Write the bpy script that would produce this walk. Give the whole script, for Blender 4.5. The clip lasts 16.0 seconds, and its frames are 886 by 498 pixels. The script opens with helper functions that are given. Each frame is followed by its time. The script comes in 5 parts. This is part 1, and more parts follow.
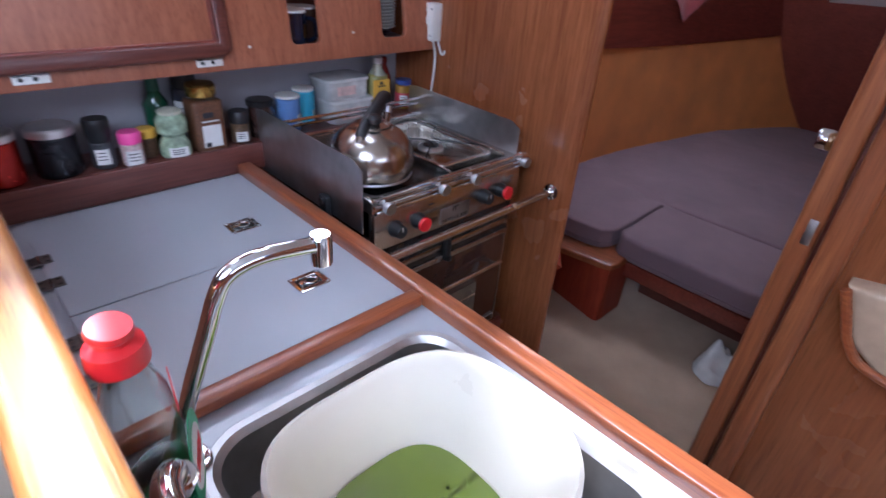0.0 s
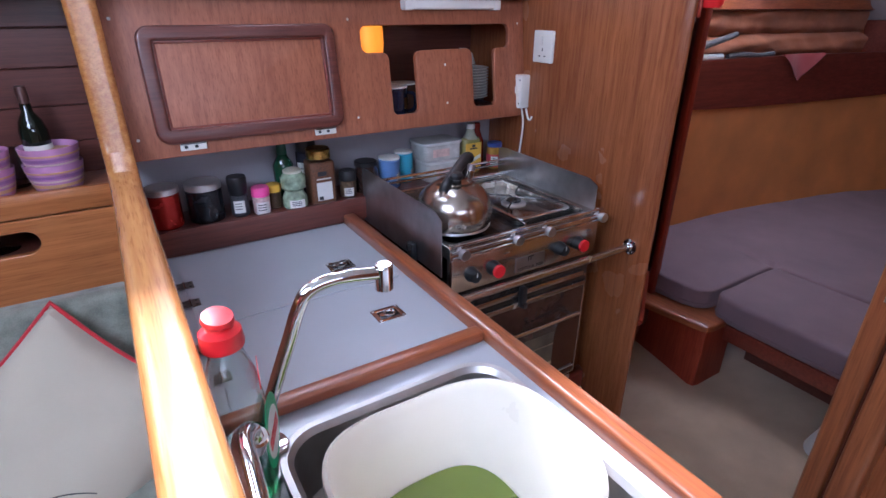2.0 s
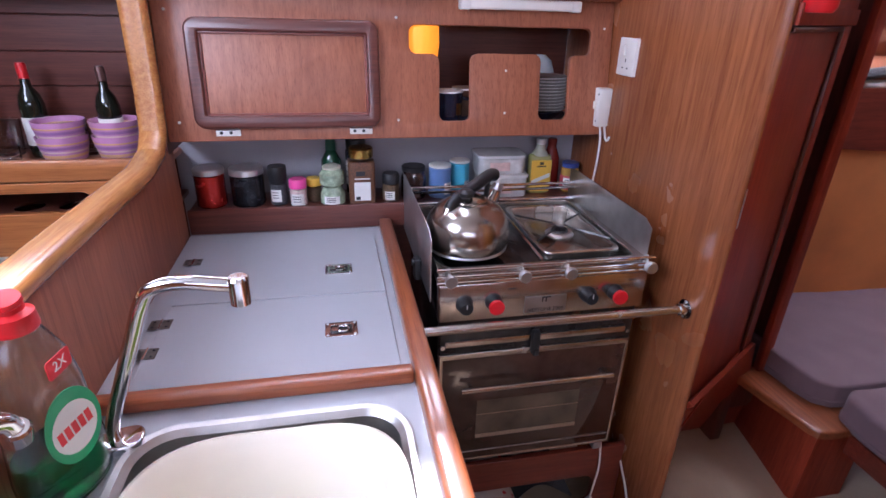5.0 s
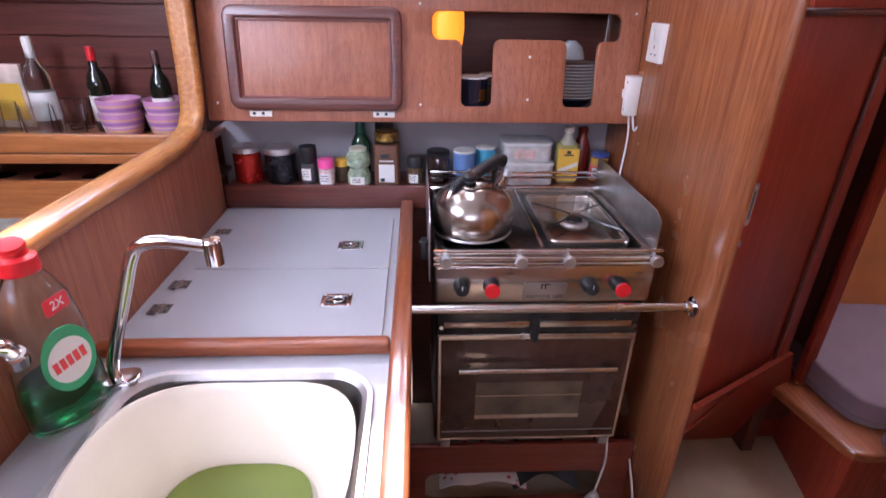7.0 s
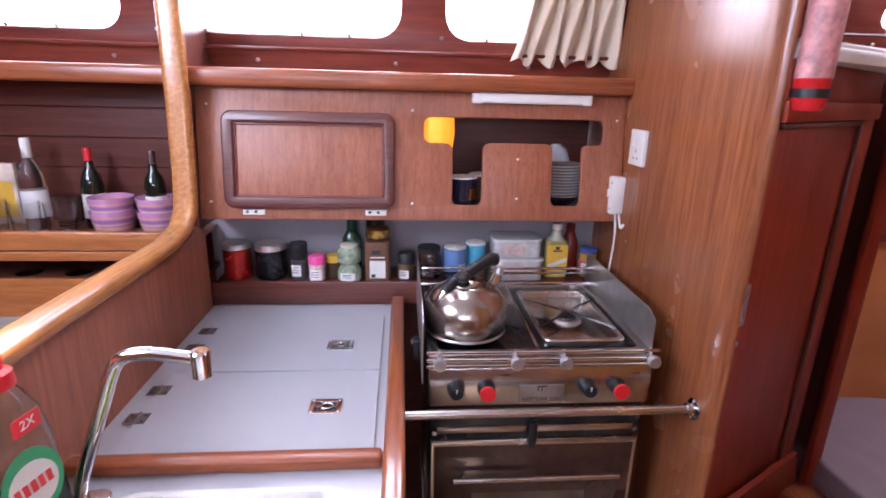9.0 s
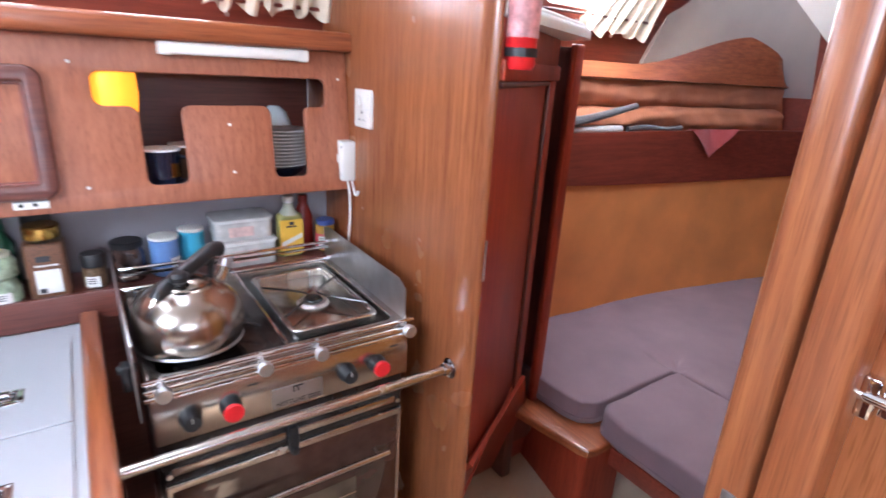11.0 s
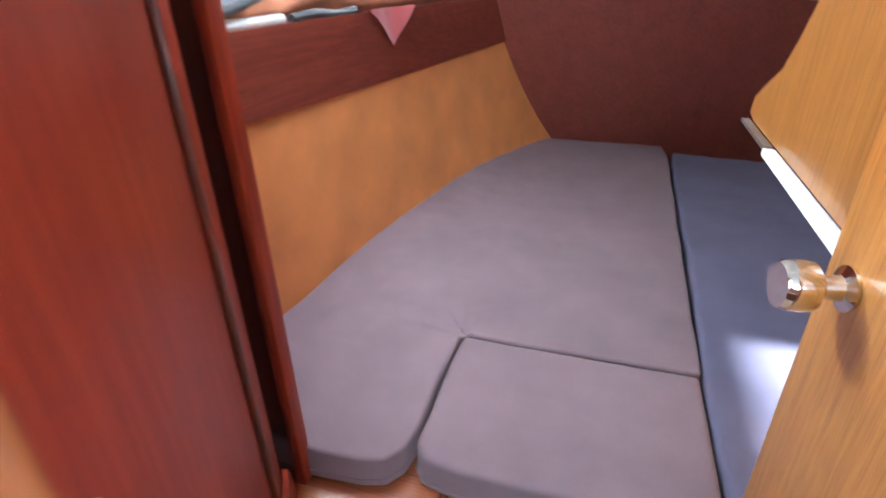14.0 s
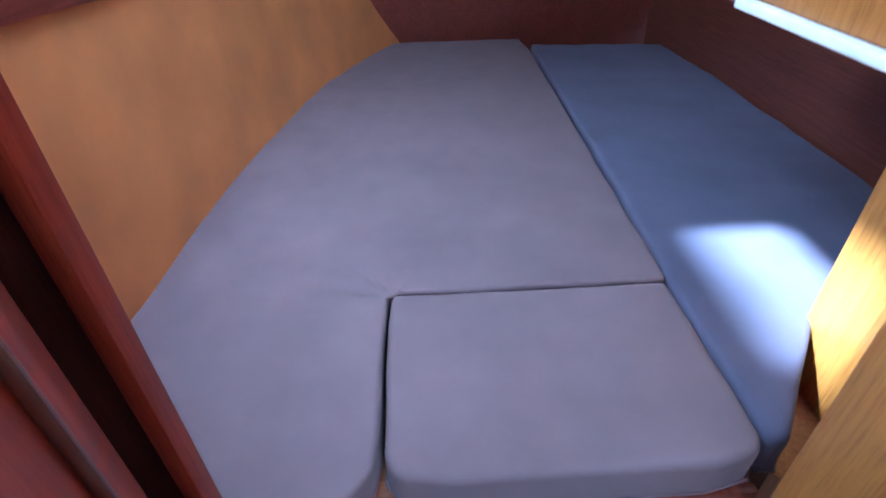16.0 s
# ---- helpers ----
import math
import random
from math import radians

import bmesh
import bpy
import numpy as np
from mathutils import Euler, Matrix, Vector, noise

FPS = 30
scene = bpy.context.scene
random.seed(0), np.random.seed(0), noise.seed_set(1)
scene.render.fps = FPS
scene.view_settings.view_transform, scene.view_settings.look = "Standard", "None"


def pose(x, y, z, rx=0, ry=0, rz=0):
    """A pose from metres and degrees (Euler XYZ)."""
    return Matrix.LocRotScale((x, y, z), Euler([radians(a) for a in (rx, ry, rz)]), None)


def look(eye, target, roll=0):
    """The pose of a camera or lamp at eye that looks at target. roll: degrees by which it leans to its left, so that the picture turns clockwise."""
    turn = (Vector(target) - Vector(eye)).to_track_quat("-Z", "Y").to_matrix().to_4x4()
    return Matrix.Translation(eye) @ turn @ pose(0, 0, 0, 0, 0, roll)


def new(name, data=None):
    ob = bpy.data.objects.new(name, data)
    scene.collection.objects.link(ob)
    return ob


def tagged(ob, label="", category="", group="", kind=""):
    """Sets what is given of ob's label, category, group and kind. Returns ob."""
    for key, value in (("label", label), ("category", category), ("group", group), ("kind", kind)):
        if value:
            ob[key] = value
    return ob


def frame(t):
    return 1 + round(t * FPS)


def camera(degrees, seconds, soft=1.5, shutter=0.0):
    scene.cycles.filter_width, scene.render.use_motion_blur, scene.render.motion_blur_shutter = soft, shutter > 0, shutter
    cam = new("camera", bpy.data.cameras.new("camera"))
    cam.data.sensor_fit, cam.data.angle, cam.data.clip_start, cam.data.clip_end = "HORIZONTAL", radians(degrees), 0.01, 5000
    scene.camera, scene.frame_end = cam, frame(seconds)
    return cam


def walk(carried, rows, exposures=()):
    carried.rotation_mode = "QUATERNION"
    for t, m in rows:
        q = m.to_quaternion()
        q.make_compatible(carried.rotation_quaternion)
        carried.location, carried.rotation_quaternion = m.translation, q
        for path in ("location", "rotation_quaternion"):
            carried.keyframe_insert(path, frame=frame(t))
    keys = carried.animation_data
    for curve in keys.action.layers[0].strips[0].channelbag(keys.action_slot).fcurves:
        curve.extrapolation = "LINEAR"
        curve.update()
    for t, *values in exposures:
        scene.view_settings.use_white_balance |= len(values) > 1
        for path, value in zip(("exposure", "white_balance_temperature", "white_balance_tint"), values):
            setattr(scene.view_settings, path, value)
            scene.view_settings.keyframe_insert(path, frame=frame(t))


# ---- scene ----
cam = camera(80.4, 16.0, shutter=0.5)
PATH = [
    (0, (-0.581, -0.772, 1.294), (0.656, 0.419, 0.268), 4.6),
    (0.5, (-0.574, -0.875, 1.311), (0.476, 0.53, 0.35), 2.6),
    (1, (-0.591, -0.917, 1.315), (0.385, 0.583, 0.423), 1.4),
    (1.5, (-0.599, -0.937, 1.321), (0.362, 0.592, 0.461), 1.3),
    (2, (-0.585, -0.909, 1.32), (0.378, 0.629, 0.48), 0.3),
    (2.5, (-0.574, -0.896, 1.317), (0.426, 0.621, 0.481), 0.8),
    (3, (-0.507, -0.893, 1.307), (0.495, 0.61, 0.447), 4.1),
    (3.5, (-0.398, -0.876, 1.301), (0.423, 0.721, 0.42), 5.5),
    (4, (-0.334, -0.888, 1.302), (0.322, 0.781, 0.416), 3.3),
    (6.3, (-0.043, -0.99, 1.322), (0.07, 0.85, 0.546), 1.6),
    (6.5, (-0.038, -0.992, 1.324), (0.057, 0.849, 0.547), 1.2),
    (7, (-0.039, -0.99, 1.307), (0.058, 0.808, 0.438), 1.1),
    (7.5, (-0.042, -0.988, 1.3), (0.053, 0.789, 0.388), 1.2),
    (8, (-0.026, -0.994, 1.307), (0.048, 0.83, 0.489), 1.0),
    (8.2, (-0.031, -0.987, 1.312), (0.01, 0.875, 0.582), 0.8),
    (10.3, (-0.075, -0.91, 1.349), (0.7, 0.865, 0.852), 2.3),
    (10.5, (-0.066, -0.881, 1.342), (0.831, 0.815, 0.78), 2.6),
    (11, (-0.032, -0.836, 1.317), (1.056, 0.709, 0.663), 3.3),
    (11.5, (0.081, -0.783, 1.292), (1.256, 0.676, 0.591), 5.0),
    (12, (0.164, -0.752, 1.292), (1.302, 0.723, 0.567), 5.3),
    (12.5, (0.243, -0.572, 1.290), (1.459, 0.847, 0.577), 1.9),
    (13, (0.316, -0.396, 1.290), (1.904, 0.601, 0.596), -1.3),
    (13.5, (0.384, -0.316, 1.250), (2.063, 0.422, 0.453), -0.7),
    (14, (0.481, -0.310, 1.219), (2.165, 0.237, 0.290), -1.3),
    (14.5, (0.585, -0.303, 1.198), (2.225, 0.082, 0.112), -2.9),
    (15, (0.613, -0.246, 1.191), (2.258, 0.024, 0.085), -4.3),
    (15.5, (0.674, -0.162, 1.170), (2.299, -0.098, 0.010), -4.2),
    (16, (0.742, -0.092, 1.083), (2.355, -0.144, -0.098), -1.8),
]
EXPOSURES = [
    (0.0, 1.4, 5100, 16),
    (4.0, 1.62, 5250, 21),
    (6.5, 1.98, 5600, 26),
    (8.2, 2.03, 5650, 26),
    (10.3, 2.3, 5650, 20),
    (12.0, 2.98, 5250, 3),
    (12.6, 3.05, 5250, 12),
    (13.0, 2.95, 5300, -4),
    (14.0, 3.2, 5150, -2),
    (14.5, 3.25, 5350, 2),
    (14.9, 3.0, 4000, 2),
    (16.0, 2.85, 4000, -7),
]
walk(cam, [(t, look(eye, target, roll)) for t, eye, target, roll in PATH], EXPOSURES)

# ---- light ----
SUN_EL, SUN_AZ = 55.0, 0.0
world = bpy.data.worlds.new("sky")
scene.world = world
world.use_nodes = True
wn = world.node_tree.nodes
sky = wn.new("ShaderNodeTexSky")
sky.sky_type, sky.sun_disc = "NISHITA", False
sky.sun_elevation, sky.sun_rotation = radians(SUN_EL), radians(SUN_AZ)
wn["Background"].inputs["Strength"].default_value = 0.05
world.node_tree.links.new(sky.outputs["Color"], wn["Background"].inputs["Color"])


def lamp(name, kind, m, energy, color, size=(0.5, 0.5), angle=0.5):
    data = bpy.data.lights.new(name, kind)
    data.energy, data.color = energy, color
    if kind == "AREA":
        data.shape, data.size, data.size_y = "RECTANGLE", size[0], size[1]
    if kind == "SUN":
        data.angle = radians(angle)
    ob = new(name, data)
    ob.matrix_world = m
    return ob


lamp("sun", "SUN", look((0, 4.0, 5.712), (0, 0, 0)), 5.0, (1.0, 0.93, 0.84), angle=2.5)
lamp("hatch_skylight", "AREA", pose(-0.34, 0.1, 2.05), 5.2, (0.95, 0.97, 1.0), (0.9, 0.8))
# Fill lamp below the closed headliner, standing for an unseen companionway.
lamp("companionway_fill", "AREA", look((-1.1, -0.85, 1.87), (0.6, -0.36, 0.55)), 12.5, (0.9, 0.95, 1.0), (0.8, 0.8))
# Fill lamp for the locker and cooker fronts, from an added unseen opening.
lamp("starboard_fill", "AREA", look((-0.35, -2.27, 1.52), (0.3, 0.0, 0.95)), 2.3, (0.98, 0.98, 1.0), (1.2, 0.28))
lamp("fore_hatch_skylight", "AREA", pose(1.52, 0.25, 1.93), 2.3, (0.93, 0.96, 1.0), (0.42, 0.5))
lamp("window_skylight", "AREA", look((0.15, 0.66, 1.68), (0.1, -0.4, 1.2)), 1.0, (1.0, 0.98, 0.95), (1.0, 0.2))
lamp("berth_window_skylight", "AREA", look((1.6, 0.6, 1.6), (2.6, -0.5, 1.32)), 5.4, (1.0, 0.94, 0.85), (0.45, 0.2))


# ---- materials ----
def node_material(name):
    m = bpy.data.materials.new(name)
    m.use_nodes = True
    return m, m.node_tree.nodes, m.node_tree.links, m.node_tree.nodes["Principled BSDF"]


def ramp(nodes, stops):
    r = nodes.new("ShaderNodeValToRGB")
    while len(r.color_ramp.elements) < len(stops):
        r.color_ramp.elements.new(0.5)
    for e, (p, c) in zip(r.color_ramp.elements, stops):
        e.position, e.color = p, (*c, 1)
    return r


def wood(name, dark, light, axis="z", rough=0.3, scale=1.0, coat=0.25):
    m, n, l, b = node_material(name)
    tc = n.new("ShaderNodeTexCoord")
    mp = n.new("ShaderNodeMapping")
    stretch = {"x": (0.04, 1, 1), "y": (1, 0.04, 1), "z": (1, 1, 0.04)}[axis]
    mp.inputs["Scale"].default_value = [s * scale for s in stretch]
    l.new(tc.outputs["Object"], mp.inputs["Vector"])
    grain = n.new("ShaderNodeTexNoise")
    grain.inputs["Scale"].default_value, grain.inputs["Detail"].default_value = 95, 6
    grain.inputs["Roughness"].default_value = 0.6
    broad = n.new("ShaderNodeTexNoise")
    broad.inputs["Scale"].default_value, broad.inputs["Detail"].default_value = 13, 3
    pores = n.new("ShaderNodeTexNoise")
    pores.inputs["Scale"].default_value, pores.inputs["Detail"].default_value = 420, 2
    for t in (grain, broad, pores):
        l.new(mp.outputs["Vector"], t.inputs["Vector"])
    mix = n.new("ShaderNodeMix")
    mix.inputs["Factor"].default_value = 0.3
    l.new(grain.outputs["Fac"], mix.inputs["A"])
    l.new(broad.outputs["Fac"], mix.inputs["B"])
    mid = [(a + c) / 2 for a, c in zip(dark, light)]
    r = ramp(n, [(0.36, dark), (0.5, mid), (0.64, light)])
    l.new(mix.outputs["Result"], r.inputs["Fac"])
    streak = ramp(n, [(0.36, (0.62, 0.55, 0.5)), (0.47, (1, 1, 1))])
    l.new(pores.outputs["Fac"], streak.inputs["Fac"])
    mul = n.new("ShaderNodeMix")
    mul.data_type, mul.blend_type = "RGBA", "MULTIPLY"
    mul.inputs["Factor"].default_value = 0.55
    l.new(r.outputs["Color"], mul.inputs["A"])
    l.new(streak.outputs["Color"], mul.inputs["B"])
    l.new(mul.outputs["Result"], b.inputs["Base Color"])
    wear = n.new("ShaderNodeTexNoise")
    wear.inputs["Scale"].default_value, wear.inputs["Detail"].default_value = 7, 4
    l.new(tc.outputs["Object"], wear.inputs["Vector"])
    mr = n.new("ShaderNodeMapRange")
    mr.inputs["To Min"].default_value, mr.inputs["To Max"].default_value = rough * 0.99, rough * 1.03
    l.new(wear.outputs["Fac"], mr.inputs["Value"])
    l.new(mr.outputs["Result"], b.inputs["Roughness"])
    b.inputs["Coat Weight"].default_value, b.inputs["Coat Roughness"].default_value = coat, 0.22
    bump = n.new("ShaderNodeBump")
    bump.inputs["Strength"].default_value, bump.inputs["Distance"].default_value = 0.12, 0.0006
    l.new(grain.outputs["Fac"], bump.inputs["Height"])
    l.new(bump.outputs["Normal"], b.inputs["Normal"])
    return m


def plain(name, color, rough=0.5, metal=0.0, vary=0.12, scale=30.0, bump=0.05, coat=0.0, spec=0.5, fine=200.0):
    m, n, l, b = node_material(name)
    tc = n.new("ShaderNodeTexCoord")
    a = n.new("ShaderNodeTexNoise")
    a.inputs["Scale"].default_value, a.inputs["Detail"].default_value = scale, 5
    l.new(tc.outputs["Object"], a.inputs["Vector"])
    r = ramp(n, [(0.3, [c * (1 - vary) for c in color]), (0.7, [min(1, c * (1 + vary)) for c in color])])
    l.new(a.outputs["Fac"], r.inputs["Fac"])
    l.new(r.outputs["Color"], b.inputs["Base Color"])
    mr = n.new("ShaderNodeMapRange")
    mr.inputs["To Min"].default_value, mr.inputs["To Max"].default_value = rough * 0.75, min(1, rough * 1.3)
    l.new(a.outputs["Fac"], mr.inputs["Value"])
    l.new(mr.outputs["Result"], b.inputs["Roughness"])
    b.inputs["Metallic"].default_value = metal
    b.inputs["Coat Weight"].default_value = coat
    b.inputs["Specular IOR Level"].default_value = spec
    f = n.new("ShaderNodeTexNoise")
    f.inputs["Scale"].default_value, f.inputs["Detail"].default_value = fine, 3
    l.new(tc.outputs["Object"], f.inputs["Vector"])
    bp = n.new("ShaderNodeBump")
    bp.inputs["Strength"].default_value, bp.inputs["Distance"].default_value = bump, 0.002
    l.new(f.outputs["Fac"], bp.inputs["Height"])
    l.new(bp.outputs["Normal"], b.inputs["Normal"])
    return m


def fabric(name, color, vary=0.18, weave=900.0, fold=6.0, bump=0.5, sheen=0.3):
    m, n, l, b = node_material(name)
    tc = n.new("ShaderNodeTexCoord")
    a = n.new("ShaderNodeTexNoise")
    a.inputs["Scale"].default_value, a.inputs["Detail"].default_value = fold, 4
    w = n.new("ShaderNodeTexNoise")
    w.inputs["Scale"].default_value, w.inputs["Detail"].default_value = weave, 2
    for t in (a, w):
        l.new(tc.outputs["Object"], t.inputs["Vector"])
    add = n.new("ShaderNodeMix")
    add.inputs["Factor"].default_value = 0.35
    l.new(a.outputs["Fac"], add.inputs["A"])
    l.new(w.outputs["Fac"], add.inputs["B"])
    r = ramp(n, [(0.3, [c * (1 - vary) for c in color]), (0.7, [min(1, c * (1 + vary)) for c in color])])
    l.new(add.outputs["Result"], r.inputs["Fac"])
    l.new(r.outputs["Color"], b.inputs["Base Color"])
    b.inputs["Roughness"].default_value = 0.9
    b.inputs["Sheen Weight"].default_value = sheen
    bp = n.new("ShaderNodeBump")
    bp.inputs["Strength"].default_value, bp.inputs["Distance"].default_value = bump, 0.0015
    l.new(w.outputs["Fac"], bp.inputs["Height"])
    bq = n.new("ShaderNodeBump")
    bq.inputs["Strength"].default_value, bq.inputs["Distance"].default_value = 0.35, 0.012
    l.new(a.outputs["Fac"], bq.inputs["Height"])
    l.new(bp.outputs["Normal"], bq.inputs["Normal"])
    l.new(bq.outputs["Normal"], b.inputs["Normal"])
    return m


def glassy(name, color, rough=0.03, ior=1.45):
    m, n, l, b = node_material(name)
    b.inputs["Base Color"].default_value = (*color, 1)
    b.inputs["Roughness"].default_value = rough
    b.inputs["Transmission Weight"].default_value = 1.0
    b.inputs["IOR"].default_value = ior
    return m


def glowing(name, color, strength):
    m, n, l, b = node_material(name)
    b.inputs["Base Color"].default_value = (*color, 1)
    b.inputs["Emission Color"].default_value = (*color, 1)
    b.inputs["Emission Strength"].default_value = strength
    return m


TEAK_Z = wood("teak_upright", (0.19, 0.053, 0.019), (0.33, 0.115, 0.041), "z", 0.3)
TEAK_X = wood("teak_lengthwise", (0.2, 0.048, 0.017), (0.36, 0.108, 0.038), "x", 0.3)
TEAK_Y = wood("teak_crosswise", (0.2, 0.048, 0.017), (0.36, 0.11, 0.036), "y", 0.28)
TEAK_Y.node_tree.nodes["Principled BSDF"].inputs["Coat Weight"].default_value = 1.0
TEAK_Y.node_tree.nodes["Principled BSDF"].inputs["Coat Roughness"].default_value = 0.12
PANEL_Z = wood("teak_panel_upright", (0.25, 0.078, 0.037), (0.38, 0.132, 0.064), "z", 0.45, coat=0.08)
GOLD_Z = wood("golden_teak", (0.212, 0.062, 0.023), (0.322, 0.111, 0.039), "z", 0.27)
GOLD_Y = wood("golden_teak_rail", (0.36, 0.135, 0.036), (0.54, 0.25, 0.075), "y", 0.25, coat=0.5)
GOLD_X = wood("golden_teak_lengthwise", (0.33, 0.112, 0.032), (0.48, 0.185, 0.055), "x", 0.3)
RED_Z = wood("mahogany_upright", (0.21, 0.022, 0.011), (0.33, 0.05, 0.02), "z", 0.42, coat=0.06)
RED_X = wood("mahogany_lengthwise", (0.13, 0.022, 0.014), (0.23, 0.048, 0.028), "x", 0.3, coat=0.35)
# Teak raised to a lighter honey tone for faces that look sunlit.
SUNNY_Z = wood("sunlit_honey_teak", (0.38, 0.145, 0.025), (0.58, 0.265, 0.055), "z", 0.3)
RED_Z.node_tree.nodes["Principled BSDF"].inputs["Specular IOR Level"].default_value = 0.25
AMBER_Z = wood("amber_teak", (0.25, 0.092, 0.017), (0.4, 0.17, 0.036), "z", 0.32)
BOW_X = wood("dim_mahogany", (0.14, 0.03, 0.021), (0.23, 0.056, 0.038), "x", 0.35)
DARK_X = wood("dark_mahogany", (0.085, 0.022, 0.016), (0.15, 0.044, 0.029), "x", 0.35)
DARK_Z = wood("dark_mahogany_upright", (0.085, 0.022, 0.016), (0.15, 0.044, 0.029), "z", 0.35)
WORKTOP = plain("pale_blue_laminate", (0.375, 0.385, 0.405), 0.3, vary=0.03, scale=6, bump=0.02, coat=0.4)
STEEL = plain("stainless_steel", (0.58, 0.55, 0.51), 0.24, 1.0, vary=0.12, scale=12, bump=0.02)
DULLSTEEL = plain("dull_steel", (0.5, 0.5, 0.51), 0.36, 1.0, vary=0.18, scale=18, bump=0.05)
CHROME = plain("chrome", (0.75, 0.75, 0.76), 0.07, 1.0, vary=0.05, scale=40, bump=0.0)
SINKSTEEL = plain("worn_sink_steel", (0.5, 0.48, 0.46), 0.42, 1.0, vary=0.15, scale=20, bump=0.04)
SATIN = plain("satin_nickel", (0.85, 0.84, 0.82), 0.38, 1.0, vary=0.06, scale=60, bump=0.02)
KETTLE = plain("worn_kettle_steel", (0.44, 0.395, 0.35), 0.2, 1.0, vary=0.14, scale=25, bump=0.03)
BLACK = plain("black_plastic", (0.012, 0.012, 0.013), 0.38, vary=0.2, bump=0.02)
ENAMEL = plain("black_enamel", (0.02, 0.018, 0.018), 0.22, vary=0.3, bump=0.03)
RED = plain("red_plastic", (0.62, 0.016, 0.02), 0.3, vary=0.08, bump=0.01)
WHITE = plain("white_plastic", (0.76, 0.74, 0.69), 0.38, vary=0.03, bump=0.01)
BASIN = plain("cream_plastic", (0.83, 0.76, 0.64), 0.3, vary=0.03, scale=8, bump=0.02)
CARPET = fabric("beige_carpet", (0.46, 0.33, 0.22), vary=0.25, weave=420, fold=5, bump=1.0, sheen=0.1)
CUSHION = fabric("grey_lilac_cushion", (0.19, 0.124, 0.138), vary=0.16, weave=1300, bump=0.35, sheen=0.06)
# Same fabric as CUSHION, bluer and darker for its cool shade.
BLUE_CUSHION = fabric("shaded_lilac_cushion", (0.115, 0.1, 0.16), vary=0.16, weave=1300, bump=0.35, sheen=0.05)
ORANGE = plain("orange_vinyl_lining", (0.64, 0.23, 0.066), 0.62, vary=0.16, scale=5, bump=0.2, fine=90)
HEADLINER = plain("white_headliner", (0.8, 0.79, 0.76), 0.55, vary=0.03, scale=9, bump=0.06)
LINER = plain("grey_hull_liner", (0.36, 0.34, 0.36), 0.6, vary=0.08, scale=8, bump=0.1)
# White moulding with warm shade put into its colour.
DECKLINING = plain("shaded_white_lining", (0.42, 0.35, 0.3), 0.6, vary=0.06, scale=7, bump=0.06)
CURTAIN = fabric("cream_curtain", (0.66, 0.56, 0.42), vary=0.1, weave=700, bump=0.4)
CLEAR = glassy("clear_plastic", (0.96, 0.97, 0.97))
BOTTLE = glassy("thin_clear_bottle", (0.9, 0.95, 0.93), 0.04, 1.33)
PLEXI = glassy("clear_window", (1, 1, 1), 0.0, 1.1)
GREENLIQ = glassy("green_detergent", (0.05, 0.42, 0.14), 0.05, 1.35)
DARKGLASS = plain("dark_bottle_glass", (0.008, 0.012, 0.008), 0.08, vary=0.2, bump=0.0, coat=0.5)
# Brown tint stands in for warm reflections on the dark glass.
SMOKED = plain("smoked_oven_glass", (0.055, 0.027, 0.02), 0.06, vary=0.2, bump=0.0, coat=0.6)
GOLDLID = plain("gold_lid", (0.62, 0.38, 0.09), 0.25, 1.0, vary=0.08)
COFFEE = plain("coffee_granules", (0.13, 0.055, 0.025), 0.5, vary=0.4, scale=300, bump=0.3)
BLUE = plain("blue_card_drum", (0.14, 0.25, 0.52), 0.45, vary=0.06)
CYAN = plain("turquoise_card_drum", (0.08, 0.42, 0.6), 0.45, vary=0.06)
PAPER = plain("white_paper_label", (0.72, 0.71, 0.68), 0.6, vary=0.05)
INK = plain("dark_print", (0.03, 0.03, 0.035), 0.6, vary=0.1)
YELLOW = plain("yellow_label", (0.72, 0.43, 0.05), 0.45, vary=0.06)
PINK = plain("pink_lid", (0.8, 0.08, 0.32), 0.4, vary=0.05)
REDTIN = plain("red_metallic_tin", (0.5, 0.03, 0.02), 0.25, 0.6, vary=0.1)
SAUCE = plain("dark_red_sauce", (0.22, 0.02, 0.015), 0.25, vary=0.15)
GREEN = plain("green_label", (0.02, 0.32, 0.12), 0.35, vary=0.06)
CHINA = plain("white_china", (0.78, 0.78, 0.75), 0.15, vary=0.03, coat=0.3)
PALEBLUE = plain("pale_grey_plate", (0.45, 0.52, 0.55), 0.25, vary=0.05)
PALM = plain("pink_tumbler", (0.46, 0.22, 0.4), 0.35, vary=0.1)
STRIPE = plain("ochre_stripe", (0.6, 0.36, 0.18), 0.4, vary=0.1)
PILLOW = fabric("ivory_cushion", (0.52, 0.46, 0.35), vary=0.06, weave=900, bump=0.4)
REDPIPE = fabric("red_cushion", (0.5, 0.02, 0.03), bump=0.4)
SETTEE = fabric("green_patterned_settee", (0.24, 0.25, 0.2), vary=0.5, weave=500, fold=22, bump=0.4)
DARKCLOTH = fabric("dark_cloth", (0.05, 0.045, 0.05))
REDCLOTH = fabric("red_cloth", (0.42, 0.05, 0.05), bump=0.4)
BOLSTER = fabric("orange_bedding", (0.37, 0.125, 0.055), vary=0.35, fold=9, bump=0.5, sheen=0.05)
SKYGLOW = glowing("bright_outdoors", (1.0, 0.98, 0.95), 2.0)
# Emission added to an orange object that is no known lamp.
AMBER = glowing("amber_added_glow", (1.0, 0.3, 0.012), 0.32)
TUBE = plain("pale_lamp_diffuser", (0.8, 0.78, 0.72), 0.4, vary=0.02)
BAG = plain("white_plastic_bag", (0.7, 0.7, 0.68), 0.35, vary=0.08, bump=0.3, fine=40)


